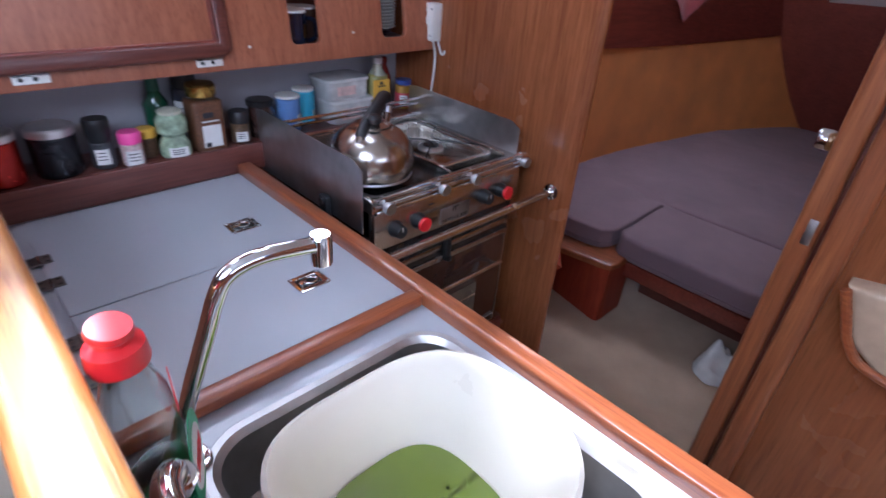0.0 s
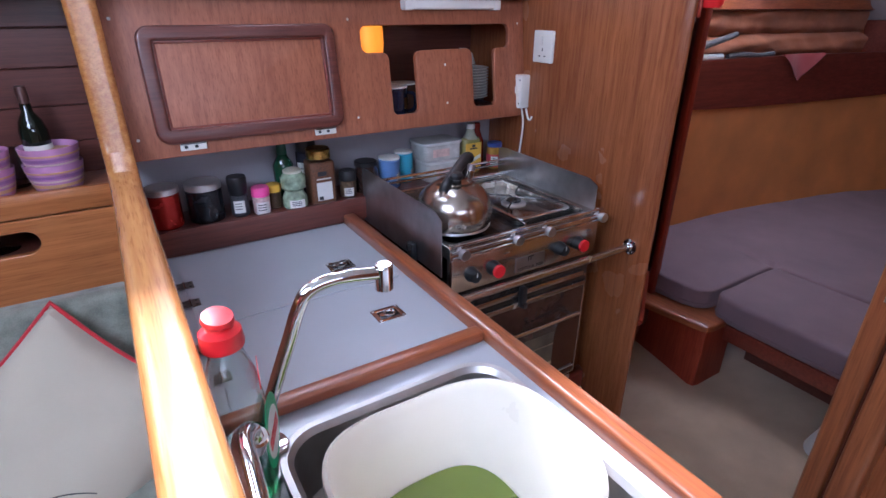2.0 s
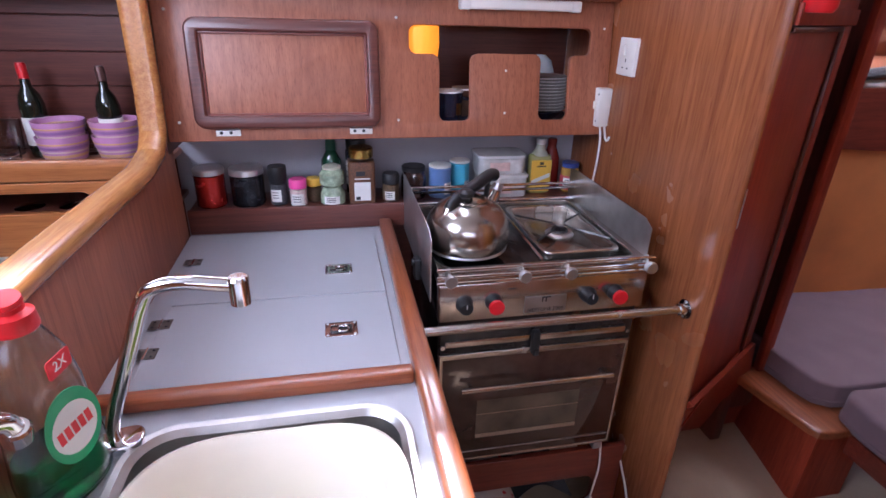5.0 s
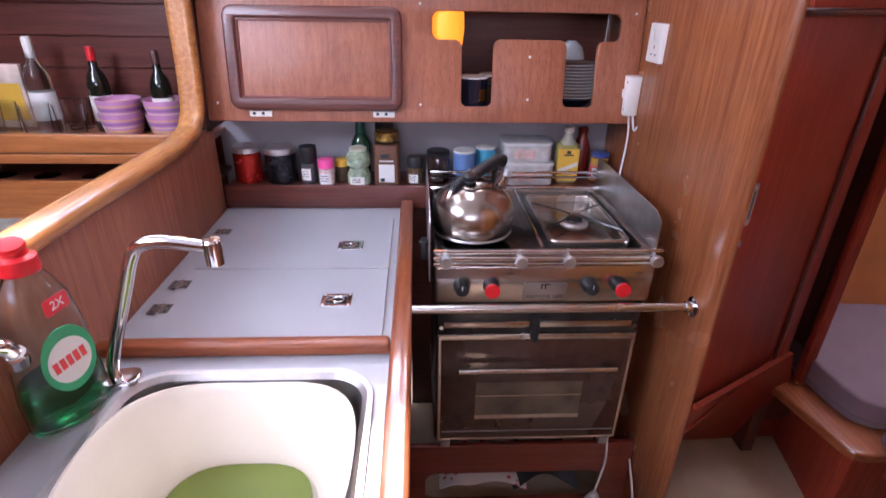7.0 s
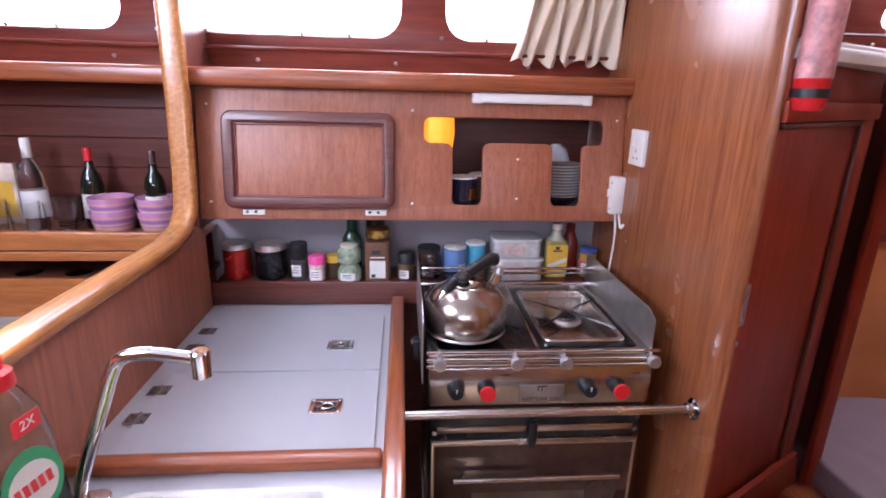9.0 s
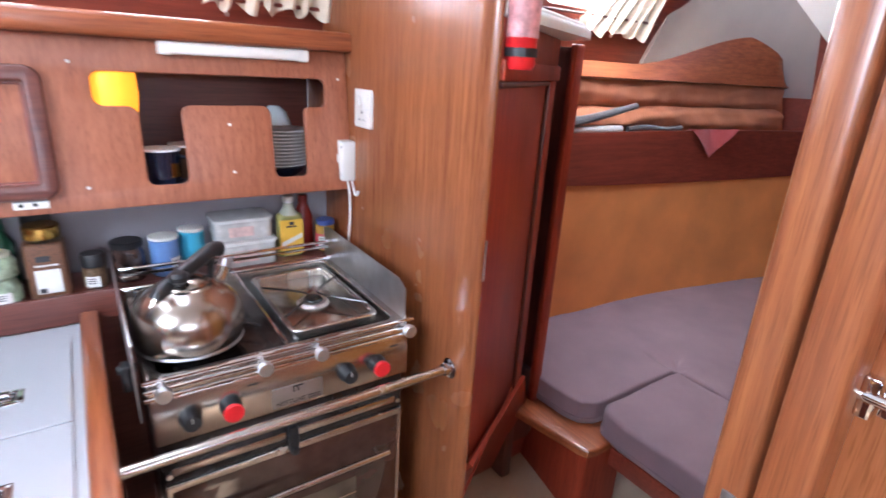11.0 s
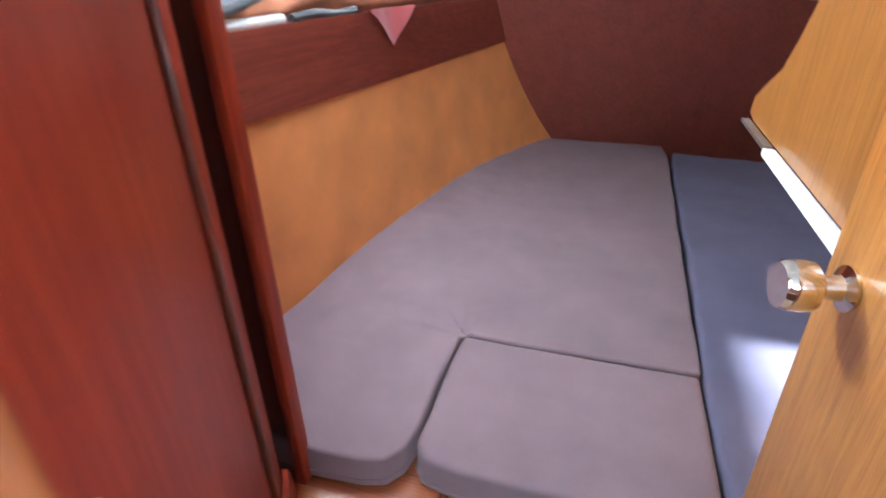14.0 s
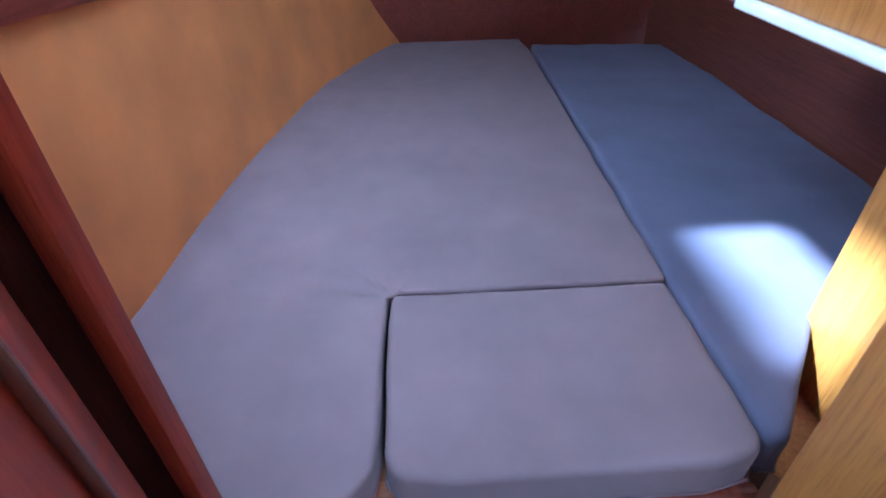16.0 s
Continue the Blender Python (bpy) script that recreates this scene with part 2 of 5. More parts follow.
# ---- mesh helpers ----
def box(x0, y0, z0, x1, y1, z1, bev=0.003, seg=2):
    bm = bmesh.new()
    bmesh.ops.create_cube(bm, size=1)
    for v in bm.verts:
        v.co = ((x0 + x1) / 2 + v.co.x * (x1 - x0), (y0 + y1) / 2 + v.co.y * (y1 - y0), (z0 + z1) / 2 + v.co.z * (z1 - z0))
    if bev:
        bmesh.ops.bevel(bm, geom=bm.edges[:], offset=bev, segments=seg, profile=0.5, affect="EDGES")
    return bm


def rounded(x0, y0, x1, y1, r, n=6):
    pts = []
    for cx, cy, a in ((x1 - r, y1 - r, 0), (x0 + r, y1 - r, 90), (x0 + r, y0 + r, 180), (x1 - r, y0 + r, 270)):
        for i in range(n + 1):
            t = radians(a + 90 * i / n)
            pts.append((cx + r * math.cos(t), cy + r * math.sin(t)))
    return pts


def plate(outer, holes, depth, m, bev=0.0):
    """A flat board of the given outline with holes, extruded towards +z of m."""
    bm = bmesh.new()
    edges = []
    for loop in [outer, *holes]:
        vs = [bm.verts.new((x, y, 0)) for x, y in loop]
        edges += [bm.edges.new((vs[i], vs[(i + 1) % len(vs)])) for i in range(len(vs))]
    bmesh.ops.triangle_fill(bm, edges=edges, use_beauty=True, use_dissolve=True)
    out = bmesh.ops.extrude_face_region(bm, geom=bm.faces[:])
    bmesh.ops.translate(bm, verts=[g for g in out["geom"] if isinstance(g, bmesh.types.BMVert)], vec=(0, 0, depth))
    bmesh.ops.recalc_face_normals(bm, faces=bm.faces[:])
    if bev:
        top = [e for e in bm.edges if all(abs(v.co.z - depth) < 1e-6 for v in e.verts) and e.calc_face_angle(0) > 0.5]
        bmesh.ops.bevel(bm, geom=top, offset=bev, segments=3, profile=0.5, affect="EDGES")
    bm.transform(m)
    return bm


def lathe(profile, x=0, y=0, z=0, seg=24, m=None):
    """A turned body from (radius, height) pairs."""
    bm = bmesh.new()
    rings = []
    for r, h in profile:
        if r < 1e-5:
            rings.append([bm.verts.new((0, 0, h))])
        else:
            rings.append([bm.verts.new((r * math.cos(2 * math.pi * i / seg), r * math.sin(2 * math.pi * i / seg), h)) for i in range(seg)])
    for a, b in zip(rings, rings[1:]):
        for i in range(seg):
            j = (i + 1) % seg
            quad = [a[i % len(a)], a[j % len(a)], b[j % len(b)], b[i % len(b)]]
            quad = list(dict.fromkeys(quad))
            if len(quad) > 2:
                bm.faces.new(quad)
    for ring in (rings[0], rings[-1]):
        if len(ring) > 2:
            bm.faces.new(ring)
    bmesh.ops.recalc_face_normals(bm, faces=bm.faces[:])
    if m is not None:
        bm.transform(m)
    bmesh.ops.translate(bm, verts=bm.verts[:], vec=(x, y, z))
    return bm


def tube(points, r, seg=12, smooth=6):
    """A round bar along points, with softened bends."""
    p = [Vector(q) for q in points]
    if smooth and len(p) > 2:
        q = []
        ext = [2 * p[0] - p[1], *p, 2 * p[-1] - p[-2]]
        for i in range(1, len(ext) - 2):
            for k in range(smooth):
                t = k / smooth
                a, b, c, d = ext[i - 1:i + 3]
                q.append(0.5 * (2 * b + (c - a) * t + (2 * a - 5 * b + 4 * c - d) * t * t + (3 * b - a - 3 * c + d) * t ** 3))
        p = q + [p[-1]]
    bm = bmesh.new()
    rings, side = [], None
    for i, c in enumerate(p):
        d = (p[min(i + 1, len(p) - 1)] - p[max(i - 1, 0)]).normalized()
        side = d.orthogonal().normalized() if side is None else (side - d * side.dot(d)).normalized()
        up = d.cross(side)
        rad = r[0] + (r[1] - r[0]) * i / (len(p) - 1) if isinstance(r, tuple) else r
        rings.append([bm.verts.new(c + rad * (math.cos(2 * math.pi * k / seg) * side + math.sin(2 * math.pi * k / seg) * up)) for k in range(seg)])
    for a, b in zip(rings, rings[1:]):
        for k in range(seg):
            bm.faces.new((a[k], a[(k + 1) % seg], b[(k + 1) % seg], b[k]))
    bm.faces.new(rings[0]), bm.faces.new(rings[-1])
    bmesh.ops.recalc_face_normals(bm, faces=bm.faces[:])
    return bm


def sheet(fn, nu, nv, thick=0.0):
    """A surface from fn(u, v), u and v from 0 to 1, with thickness."""
    bm = bmesh.new()
    g = [[bm.verts.new(fn(i / nu, j / nv)) for j in range(nv + 1)] for i in range(nu + 1)]
    for i in range(nu):
        for j in range(nv):
            bm.faces.new((g[i][j], g[i + 1][j], g[i + 1][j + 1], g[i][j + 1]))
    bmesh.ops.recalc_face_normals(bm, faces=bm.faces[:])
    if thick:
        bmesh.ops.solidify(bm, geom=bm.faces[:], thickness=thick)
    return bm


def joined(*bms):
    out = bms[0]
    for b in bms[1:]:
        me = bpy.data.meshes.new("tmp")
        b.to_mesh(me)
        out.from_mesh(me)
        bpy.data.meshes.remove(me)
        b.free()
    return out


def offset_of(ob):
    v = Vector()
    while ob is not None:
        v = v + ob.location
        ob = ob.parent
    return v


def part(name, bm, material, parent=None, label="", smooth=True):
    me = bpy.data.meshes.new(name)
    ob = new(name, me)
    if parent is not None:
        ob.parent = parent
        base = offset_of(parent)
    else:
        xs, ys, zs = zip(*[v.co for v in bm.verts])
        base = Vector(((min(xs) + max(xs)) / 2, (min(ys) + max(ys)) / 2, min(zs)))
        ob.location = base
    bmesh.ops.translate(bm, verts=bm.verts[:], vec=-base)
    bm.to_mesh(me)
    bm.free()
    me.materials.append(material)
    if smooth:
        for p in me.polygons:
            p.use_smooth = True
        me.set_sharp_from_angle(angle=radians(32))
    if label:
        ob["label"] = label
    return ob


def thing(name, base, label, category, group=""):
    ob = new(name)
    ob.empty_display_size = 0.05
    ob.location = base
    return tagged(ob, label, category, group)


def structure(name, bm, material, label, category):
    return tagged(part(name, bm, material), label, category, kind="structure")


def solid(name, bm, material, label, category, group=""):
    return tagged(part(name, bm, material), label, category, group)


def facing_front(x, y, z):
    """Local x along the hull, local y up, local z towards -y."""
    return Matrix(((1, 0, 0, x), (0, 0, -1, y), (0, 1, 0, z), (0, 0, 0, 1)))


# ---- setting ----
HALF = -0.31


def hull(x):
    """Half breadth of the fore cabin at shelf height."""
    return 0.83 - 0.105 * max(0.0, x - 1.7) ** 2


def hull_low(x):
    """Half breadth of the fore berth at cushion height, narrowing to the bow."""
    d = max(0.0, x - 1.4)
    return 0.84 - 0.095 * d ** 1.3 - 0.0118 * d ** 4


def bow_x(z):
    """The bow bulkhead leans aft towards its top."""
    return 3.57 - 0.5 * (z - 0.36)


def hull_s(x):
    """Breadth of the starboard berth from the middle line."""
    return 1.0 - 0.1 * max(0.0, x - 2.7) ** 2


structure("floor", box(-2.4, -2.3, -0.04, 3.7, 0.7, 0.0, 0), CARPET, "beige looped carpet on the cabin sole", "floor")
structure("wall_aft", box(-2.46, -2.3, -0.04, -2.4, 0.7, 1.95, 0), TEAK_Z, "plain teak bulkhead closing the saloon", "wall")
# Unseen opening cut in for the starboard fill lamp.
starboard_window = rounded(-1.0, 1.36, 0.3, 1.68, 0.07, 6)
structure("wall_starboard", plate([(-2.4, -0.04), (0.9, -0.04), (0.9, 1.95), (-2.4, 1.95)], [starboard_window], 0.05, facing_front(0, -2.3, 0)), TEAK_Z, "plain teak side of the saloon with an opening added for fill light", "wall")
pane = structure("window_5", plate(starboard_window, [], 0.004, facing_front(0, -2.32, 0)), PLEXI, "clear pane in the added starboard fill opening", "window")
pane.visible_shadow = False
# coachroof with the main hatch; an added board blocks sun through its middle
structure("ceiling_saloon", plate([(-2.46, -2.36), (1.08, -2.36), (1.08, 0.62), (-2.46, 0.62)], [[(-0.74, -0.1), (0.06, -0.1), (0.06, 0.39), (-0.74, 0.39)]], 0.05, pose(0, 0, 1.9)), HEADLINER, "white cabin headliner with an open hatch", "ceiling")
solid("sun_block_board", box(-0.535, -0.14, 1.951, -0.15, 0.43, 1.966), TEAK_X, "unseen board added over the hatch to split the sun patch", "hatch board")

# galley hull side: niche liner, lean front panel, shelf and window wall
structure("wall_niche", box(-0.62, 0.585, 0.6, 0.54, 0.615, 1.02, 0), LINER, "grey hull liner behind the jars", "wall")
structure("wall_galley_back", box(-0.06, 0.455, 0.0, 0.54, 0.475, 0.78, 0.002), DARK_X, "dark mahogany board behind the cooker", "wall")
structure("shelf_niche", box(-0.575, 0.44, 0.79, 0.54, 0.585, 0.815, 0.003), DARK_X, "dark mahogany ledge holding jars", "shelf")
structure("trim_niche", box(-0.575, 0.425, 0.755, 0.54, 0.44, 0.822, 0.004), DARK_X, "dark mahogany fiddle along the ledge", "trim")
LEAN = math.atan2(0.045, 0.33)
FRONT = facing_front(0, 0.41, 1.005) @ pose(0, 0, 0, math.degrees(-LEAN), 0, 0)


opening = []
for cx, cy, r, a0, a1 in ((0.018, 0.252, 0.018, 180, 90), (0.463, 0.252, 0.018, 90, 0), (0.466, 0.218, 0.014, 0, -90), (0.439, 0.19, 0.014, 90, 180),
                          (0.409, 0.057, 0.016, 0, -90), (0.360, 0.057, 0.016, 270, 180), (0.324, 0.186, 0.02, 0, 90), (0.176, 0.186, 0.02, 90, 180),
                          (0.140, 0.057, 0.016, 0, -90), (0.092, 0.057, 0.016, 270, 180), (0.056, 0.184, 0.02, 0, 90), (0.018, 0.222, 0.018, 270, 180)):
    for k in range(5):
        a = radians(a0 + (a1 - a0) * k / 4)
        opening.append((cx + r * math.cos(a), cy + r * math.sin(a)))
structure("wall_galley_front", plate([(-0.575, 0.0), (0.538, 0.0), (0.538, 0.34), (-0.575, 0.34)], [opening], 0.014, FRONT, 0.002), PANEL_Z, "lean teak locker front with cut-outs for crockery", "wall")
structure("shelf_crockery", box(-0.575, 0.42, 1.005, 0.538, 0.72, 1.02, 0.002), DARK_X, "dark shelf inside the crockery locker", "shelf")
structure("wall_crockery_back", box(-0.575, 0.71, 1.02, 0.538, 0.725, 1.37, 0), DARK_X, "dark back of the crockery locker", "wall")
structure("shelf_upper", box(-1.7, 0.435, 1.342, 0.545, 0.76, 1.362, 0.004), TEAK_X, "long teak shelf above the galley lockers", "shelf")
structure("trim_upper_shelf", box(-1.7, 0.405, 1.338, 0.545, 0.433, 1.382, 0.01, 3), TEAK_X, "rounded teak fiddle along the upper shelf", "trim")

# window wall, leaning inboard towards its top
WIN = facing_front(0, 0.615, 1.365) @ pose(0, 0, 0, 13, 0, 0)
wins = [rounded(-0.62, 0.115, -0.06, 0.42, 0.07, 6), rounded(0.06, 0.115, 0.46, 0.42, 0.07, 6), rounded(-1.5, 0.115, -0.78, 0.42, 0.07, 6)]
structure("wall_window", plate([(-2.4, 0.0), (0.58, 0.0), (0.58, 0.56), (-2.4, 0.56)], wins, 0.02, WIN, 0.003), RED_X, "mahogany cabin side pierced by rounded windows", "wall")
for k, w in enumerate(wins):
    pane = structure("window_%d" % (k + 1), plate(w, [], 0.004, WIN @ pose(0, 0, 0.004)), PLEXI, "clear cabin window with daylight behind", "window")
    pane.visible_shadow = False
# Glowing board behind the port windows; it also blocks direct sun through them.
structure("backdrop", box(-2.6, 1.25, 0.9, 3.8, 1.3, 3.2, 0), SKYGLOW, "glowing board standing for the outdoors beyond the windows", "backdrop")
solid("curtain_wire", tube([WIN @ Vector((-2.3, 0.085, 0.045)), WIN @ Vector((0.535, 0.085, 0.045))], 0.005, 8, 0), RED_X, "thin varnished curtain rod under the windows", "curtain rod")

# bulkhead between galley and fore cabin, with a rounded nose
nose = [(0.54, 0.76), (0.54, -0.068)]
for k in range(12):
    a = radians(180 + 90 * k / 11)
    nose.append((0.559 + 0.019 * math.cos(a), -0.068 + 0.059 * math.sin(a)))
nose += [(0.563, -0.126), (0.566, -0.1), (0.566, 0.76)]
structure("wall_bulkhead_galley", plate(nose, [], 1.9, pose(0, 0, 0)), GOLD_Z, "golden teak veneered bulkhead with a rounded edge", "wall")

# hanging locker set slantwise between bulkhead and berth
SLANT = Matrix.Translation((0.562, -0.129, 0)) @ Matrix.Rotation(radians(35.0), 4, "Z") @ facing_front(0, 0, 0)


def slanted(x0, y0, x1, y1, z0, z1, bevel=0.002):
    bm = box(x0, y0, z0, x1, y1, z1, bevel)
    bm.transform(SLANT)
    return bm


structure("wall_locker", slanted(0.006, 1.3, 0.575, 1.4, -0.018, 0.0), RED_Z, "mahogany board above the locker door", "wall")
def locker_foot(u, v):
    """The board under the locker door slopes back to the sole."""
    top = SLANT @ Vector((0.006 + 0.569 * u, 0.4 + 0.11 * (1 - u), 0.002))
    low = Vector((0.568 + 0.6 * u, 0.262 + 0.018 * u, 0.0))
    return top.lerp(low, 1 - v)


structure("wall_locker_foot", sheet(locker_foot, 12, 6, 0.012), RED_Z, "mahogany board below the locker door", "wall")
structure("trim_locker_stile", slanted(0.492, 0.4005, 0.575, 1.2995, -0.02, 0.0), RED_Z, "mahogany stile of the locker door", "trim")
structure("locker_panel", slanted(0.008, 0.401, 0.491, 1.299, -0.024, -0.01, 0.001), RED_Z, "recessed mahogany door panel", "panel")
structure("trim_locker_bead", slanted(0.482, 0.402, 0.4915, 1.298, -0.0099, 0.001, 0.003), DARK_Z, "dark bead along the locker panel", "trim")
structure("trim_locker_bead_top", slanted(0.02, 1.288, 0.481, 1.2985, -0.0099, 0.001, 0.003), DARK_X, "dark bead over the locker panel", "trim")
structure("trim_locker_bead_foot", slanted(0.02, 0.402, 0.481, 0.412, -0.0099, -0.006, 0.001), RED_Z, "mahogany bead under the locker panel", "trim")
structure("trim_locker_top", slanted(0.0, 1.3, 0.575, 1.335, 0.0005, 0.008, 0.003), RED_Z, "mahogany bead over the locker door", "trim")
structure("locker_side", box(1.0, 0.205, 0.0, 1.036, 0.7, 1.4, 0.002), DARK_Z, "mahogany locker side", "wall")
flush = thing("flush_handle", SLANT @ Vector((0.022, 0.925, -0.01)), "chrome flush pull set in the mahogany locker door", "handle")
part("plate", plate(rounded(0.011, 0.928, 0.033, 1.01, 0.004), [rounded(0.016, 0.94, 0.028, 0.998, 0.004)], 0.004, SLANT @ pose(0, 0, -0.0098)), SATIN, flush)
part("cup", slanted(0.014, 0.938, 0.03, 1.0, -0.0098, -0.0085, 0), BLACK, flush, "dark hollow of the pull")
solid("keyhole_plate", lathe([(0.0, 0.0), (0.006, 0), (0.006, 0.003), (0, 0.004)], 0, 0, 0, 12, SLANT @ pose(0.022, 0.89, -0.0098)), CHROME, "small round chrome lock plate", "lock")
tray = thing("locker_tray", (0.85, 0.25, 1.4), "cream moulded tray top on the locker", "locker top")
part("tray", plate([(0.567, -0.127), (0.62, -0.1), (1.03, 0.105), (1.065, 0.132), (1.085, 0.17), (1.06, 0.58), (0.567, 0.58)], [], 0.026, pose(0, 0, 1.402), 0.012), HEADLINER, tray)
part("rim", tube([(0.6, -0.088, 1.428), (0.85, 0.036, 1.428), (1.02, 0.122, 1.427)], 0.009, 10, 3), HEADLINER, tray)

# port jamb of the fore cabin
# Dark boards deepen the shade in the gap behind this upright.
structure("trim_jamb_port", plate([(1.0365, 0.42), (1.135, 0.42), (1.135, 0.228), (1.145, 0.228), (1.145, 0.43), (1.0365, 0.43)], [], 1.125, pose(0, 0, 0.265)), DARK_Z, "dark lining standing for the shade behind the berth upright", "trim")
# Filler added to stop light leaking in below the upright.
structure("jamb_leak_filler", plate([(1.03, 0.206), (1.1, 0.206), (1.145, 0.228), (1.145, 0.43), (1.03, 0.43)], [], 0.13, pose(0, 0, 0.134)), DARK_Z, "dark filler closing a light leak under the berth upright", "trim")
structure("trim_jamb_port_face", box(1.098, 0.203, 0.265, 1.132, 0.227, 1.395, 0.005), RED_Z, "mahogany upright of the berth opening", "trim")

# starboard half of the main bulkhead with two doorway posts
structure("wall_bulkhead_starboard", box(0.515, -2.3, 0.0, 0.54, -0.72, 1.9, 0.002), GOLD_Z, "teak bulkhead beside the doorway", "wall")
structure("trim_post_inner", box(0.49, -0.668, 0.0, 0.55, -0.625, 1.9, 0.01, 3), TEAK_Z, "rounded teak doorway post", "trim")
structure("trim_post_outer", box(0.475, -0.722, 0.0, 0.55, -0.676, 1.9, 0.01, 3), TEAK_Z, "rounded teak doorway post", "trim")
# Darker wood puts the groove's shade into the colour.
structure("trim_post_rebate", box(0.51, -0.69, 0.0, 0.545, -0.66, 1.9, 0.0), DARK_Z, "rebate between the posts, darkened for the groove's shade", "trim")
structure("wall_head_compartment", box(0.555, -2.3, 0.0, 1.2, -1.36, 1.9, 0.0), TEAK_X, "teak side of the forward compartment", "wall")

# fore cabin shell
def hull_port(u, v):
    z = 0.30 + 0.72 * v
    x = 1.05 + (bow_x(z) + 0.012 - 1.05) * u
    k = min(1.0, max(0.0, (z - 0.34) / 0.56))
    k = k * (1.25 - 0.25 * k)
    return (x, HALF + hull_low(x) * (1 - k) + hull(x) * k + 0.012, z)


def hull_starboard(u, v):
    x = 1.2 + 2.3 * u
    return (x, HALF - hull_s(x) - 0.02, 1.4 * v)


structure("wall_hull_port", sheet(hull_port, 36, 12, 0.02), ORANGE, "orange vinyl lined hull side above the berth", "wall")
# Dark colour carries the shadow that lies under the starboard cupboard.
structure("wall_hull_starboard", sheet(hull_starboard, 28, 6, 0.02), DARK_X, "hull side of the starboard berth, darkened for cupboard shade", "wall")
structure("wall_bow", sheet(lambda u, v: (bow_x(1.75 * v) + 0.02, -1.6 + 2.4 * u, 1.75 * v), 24, 14, 0.03), BOW_X, "mahogany bulkhead at the bow", "wall")


def shelf_front(u, v):
    x = 1.06 + 2.25 * u
    return (x, HALF + hull(x), 0.925 - 0.08 * (x - 1.4) + 0.0385 * (x - 1.4) ** 2 + (0.19 + 0.08 * (x - 1.4) - 0.0385 * (x - 1.4) ** 2) * v)


structure("shelf_berth_front", sheet(shelf_front, 24, 2, 0.018), RED_X, "mahogany shelf fascia above the berth", "shelf")
structure("shelf_berth", sheet(lambda u, v: (1.1 + 2.0 * u, HALF + hull(1.1 + 2.0 * u) + 0.005 + 0.32 * v, 0.99 - 0.07 * u), 20, 3, 0.015), DARK_X, "dark shelf board above the berth", "shelf")
structure("wall_hull_upper", sheet(lambda u, v: (1.05 + 2.45 * u, HALF + hull(1.05 + 2.45 * u) + 0.3 - 0.05 * v, 1.0 + 0.36 * v), 24, 4, 0.02), BOLSTER, "orange lined hull behind the berth shelf", "wall")
def board_top(x):
    """The board over the berth shelf rises towards the bow and ends in a round shoulder."""
    rise = min(1.0, max(0.0, (x - 1.85) / 0.8))
    top = 1.372 + 0.155 * rise * rise * (3 - 2 * rise)
    return top if x < 2.62 else 1.33 + (top - 1.33) * math.sqrt(max(0.0, 1 - ((x - 2.62) / 0.24) ** 2))


structure("trim_berth_upper", sheet(lambda u, v: (1.06 + 1.8 * u, HALF + hull(1.06 + 1.8 * u) + 0.05 + 0.03 * v, 1.315 + (board_top(1.06 + 1.8 * u) - 1.315) * v), 40, 4, 0.018), TEAK_X, "brown teak board under the side deck", "trim")
structure("deck_underside", sheet(lambda u, v: (1.06 + 1.75 * u, HALF + hull(1.06 + 1.75 * u) + 0.085 + 0.3 * v, 1.362 + 0.012 * v), 24, 3, 0.008), TEAK_X, "teak ledge below the cabin windows", "trim")
FWIN = facing_front(0, 0.74, 1.37) @ pose(0, 0, 0, 26, 0, 0)
fw = rounded(1.36, 0.21, 1.86, 0.5, 0.05, 6)
structure("wall_window_fore", plate([(0.57, 0.0), (2.1, 0.0), (2.22, 0.535), (0.57, 0.535)], [fw], 0.02, FWIN, 0.003), RED_X, "mahogany cabin side with a fore window", "wall")
pane = structure("window_4", plate(fw, [], 0.004, FWIN @ pose(0, 0, 0.004)), PLEXI, "clear fore cabin window", "window")
pane.visible_shadow = False


def fore_ceiling(x, y):
    """Headliner: flat over the hatch, then falling to the bow bulkhead."""
    return min(1.82, 1.165 + 0.542 * (3.17 - x)) - 0.05 * (y + 0.31) ** 2


def liner_edge(x):
    return 0.62 if x < 1.9 else 0.045 + 0.18 * (3.17 - x)


HATCH_X, HATCH_Y = (1.31, 1.74), (0.06, 0.5)


def liner_at(u, v):
    x = 1.08 + 2.12 * u
    y = -1.5 + (liner_edge(x) + 1.5) * v
    return (x, y, fore_ceiling(x, y))


bm = sheet(liner_at, 60, 60)
cut = [f for f in bm.faces if HATCH_X[0] < f.calc_center_median().x < HATCH_X[1] and HATCH_Y[0] < f.calc_center_median().y < HATCH_Y[1]]
bmesh.ops.delete(bm, geom=cut, context="FACES")
bmesh.ops.solidify(bm, geom=bm.faces[:], thickness=0.03)
structure("ceiling_fore", bm, HEADLINER, "white moulded fore cabin headliner with an open hatch", "ceiling")
structure("roof_side_aft", box(0.57, 0.2, 1.9, 1.1, 0.76, 1.93, 0), HEADLINER, "white headliner beside the coachroof", "ceiling")
structure("roof_side_fore", box(1.102, 0.53, 1.87, 1.75, 0.8, 1.9, 0), HEADLINER, "white headliner beside the fore hatch", "ceiling")
structure("roof_fore", box(1.752, 0.0, 1.89, 3.5, 0.85, 1.92, 0), HEADLINER, "white headliner over the coachroof front", "ceiling")
structure("coachroof_front", sheet(lambda u, v: (2.02 + 1.2 * u + 0.1 * v, 0.735 - 0.34 * u ** 1.3 - 0.2 * v, 1.27 + 0.635 * v), 20, 8, 0.02), DECKLINING, "white moulded front of the coachroof inside, coloured for warm shade", "ceiling")
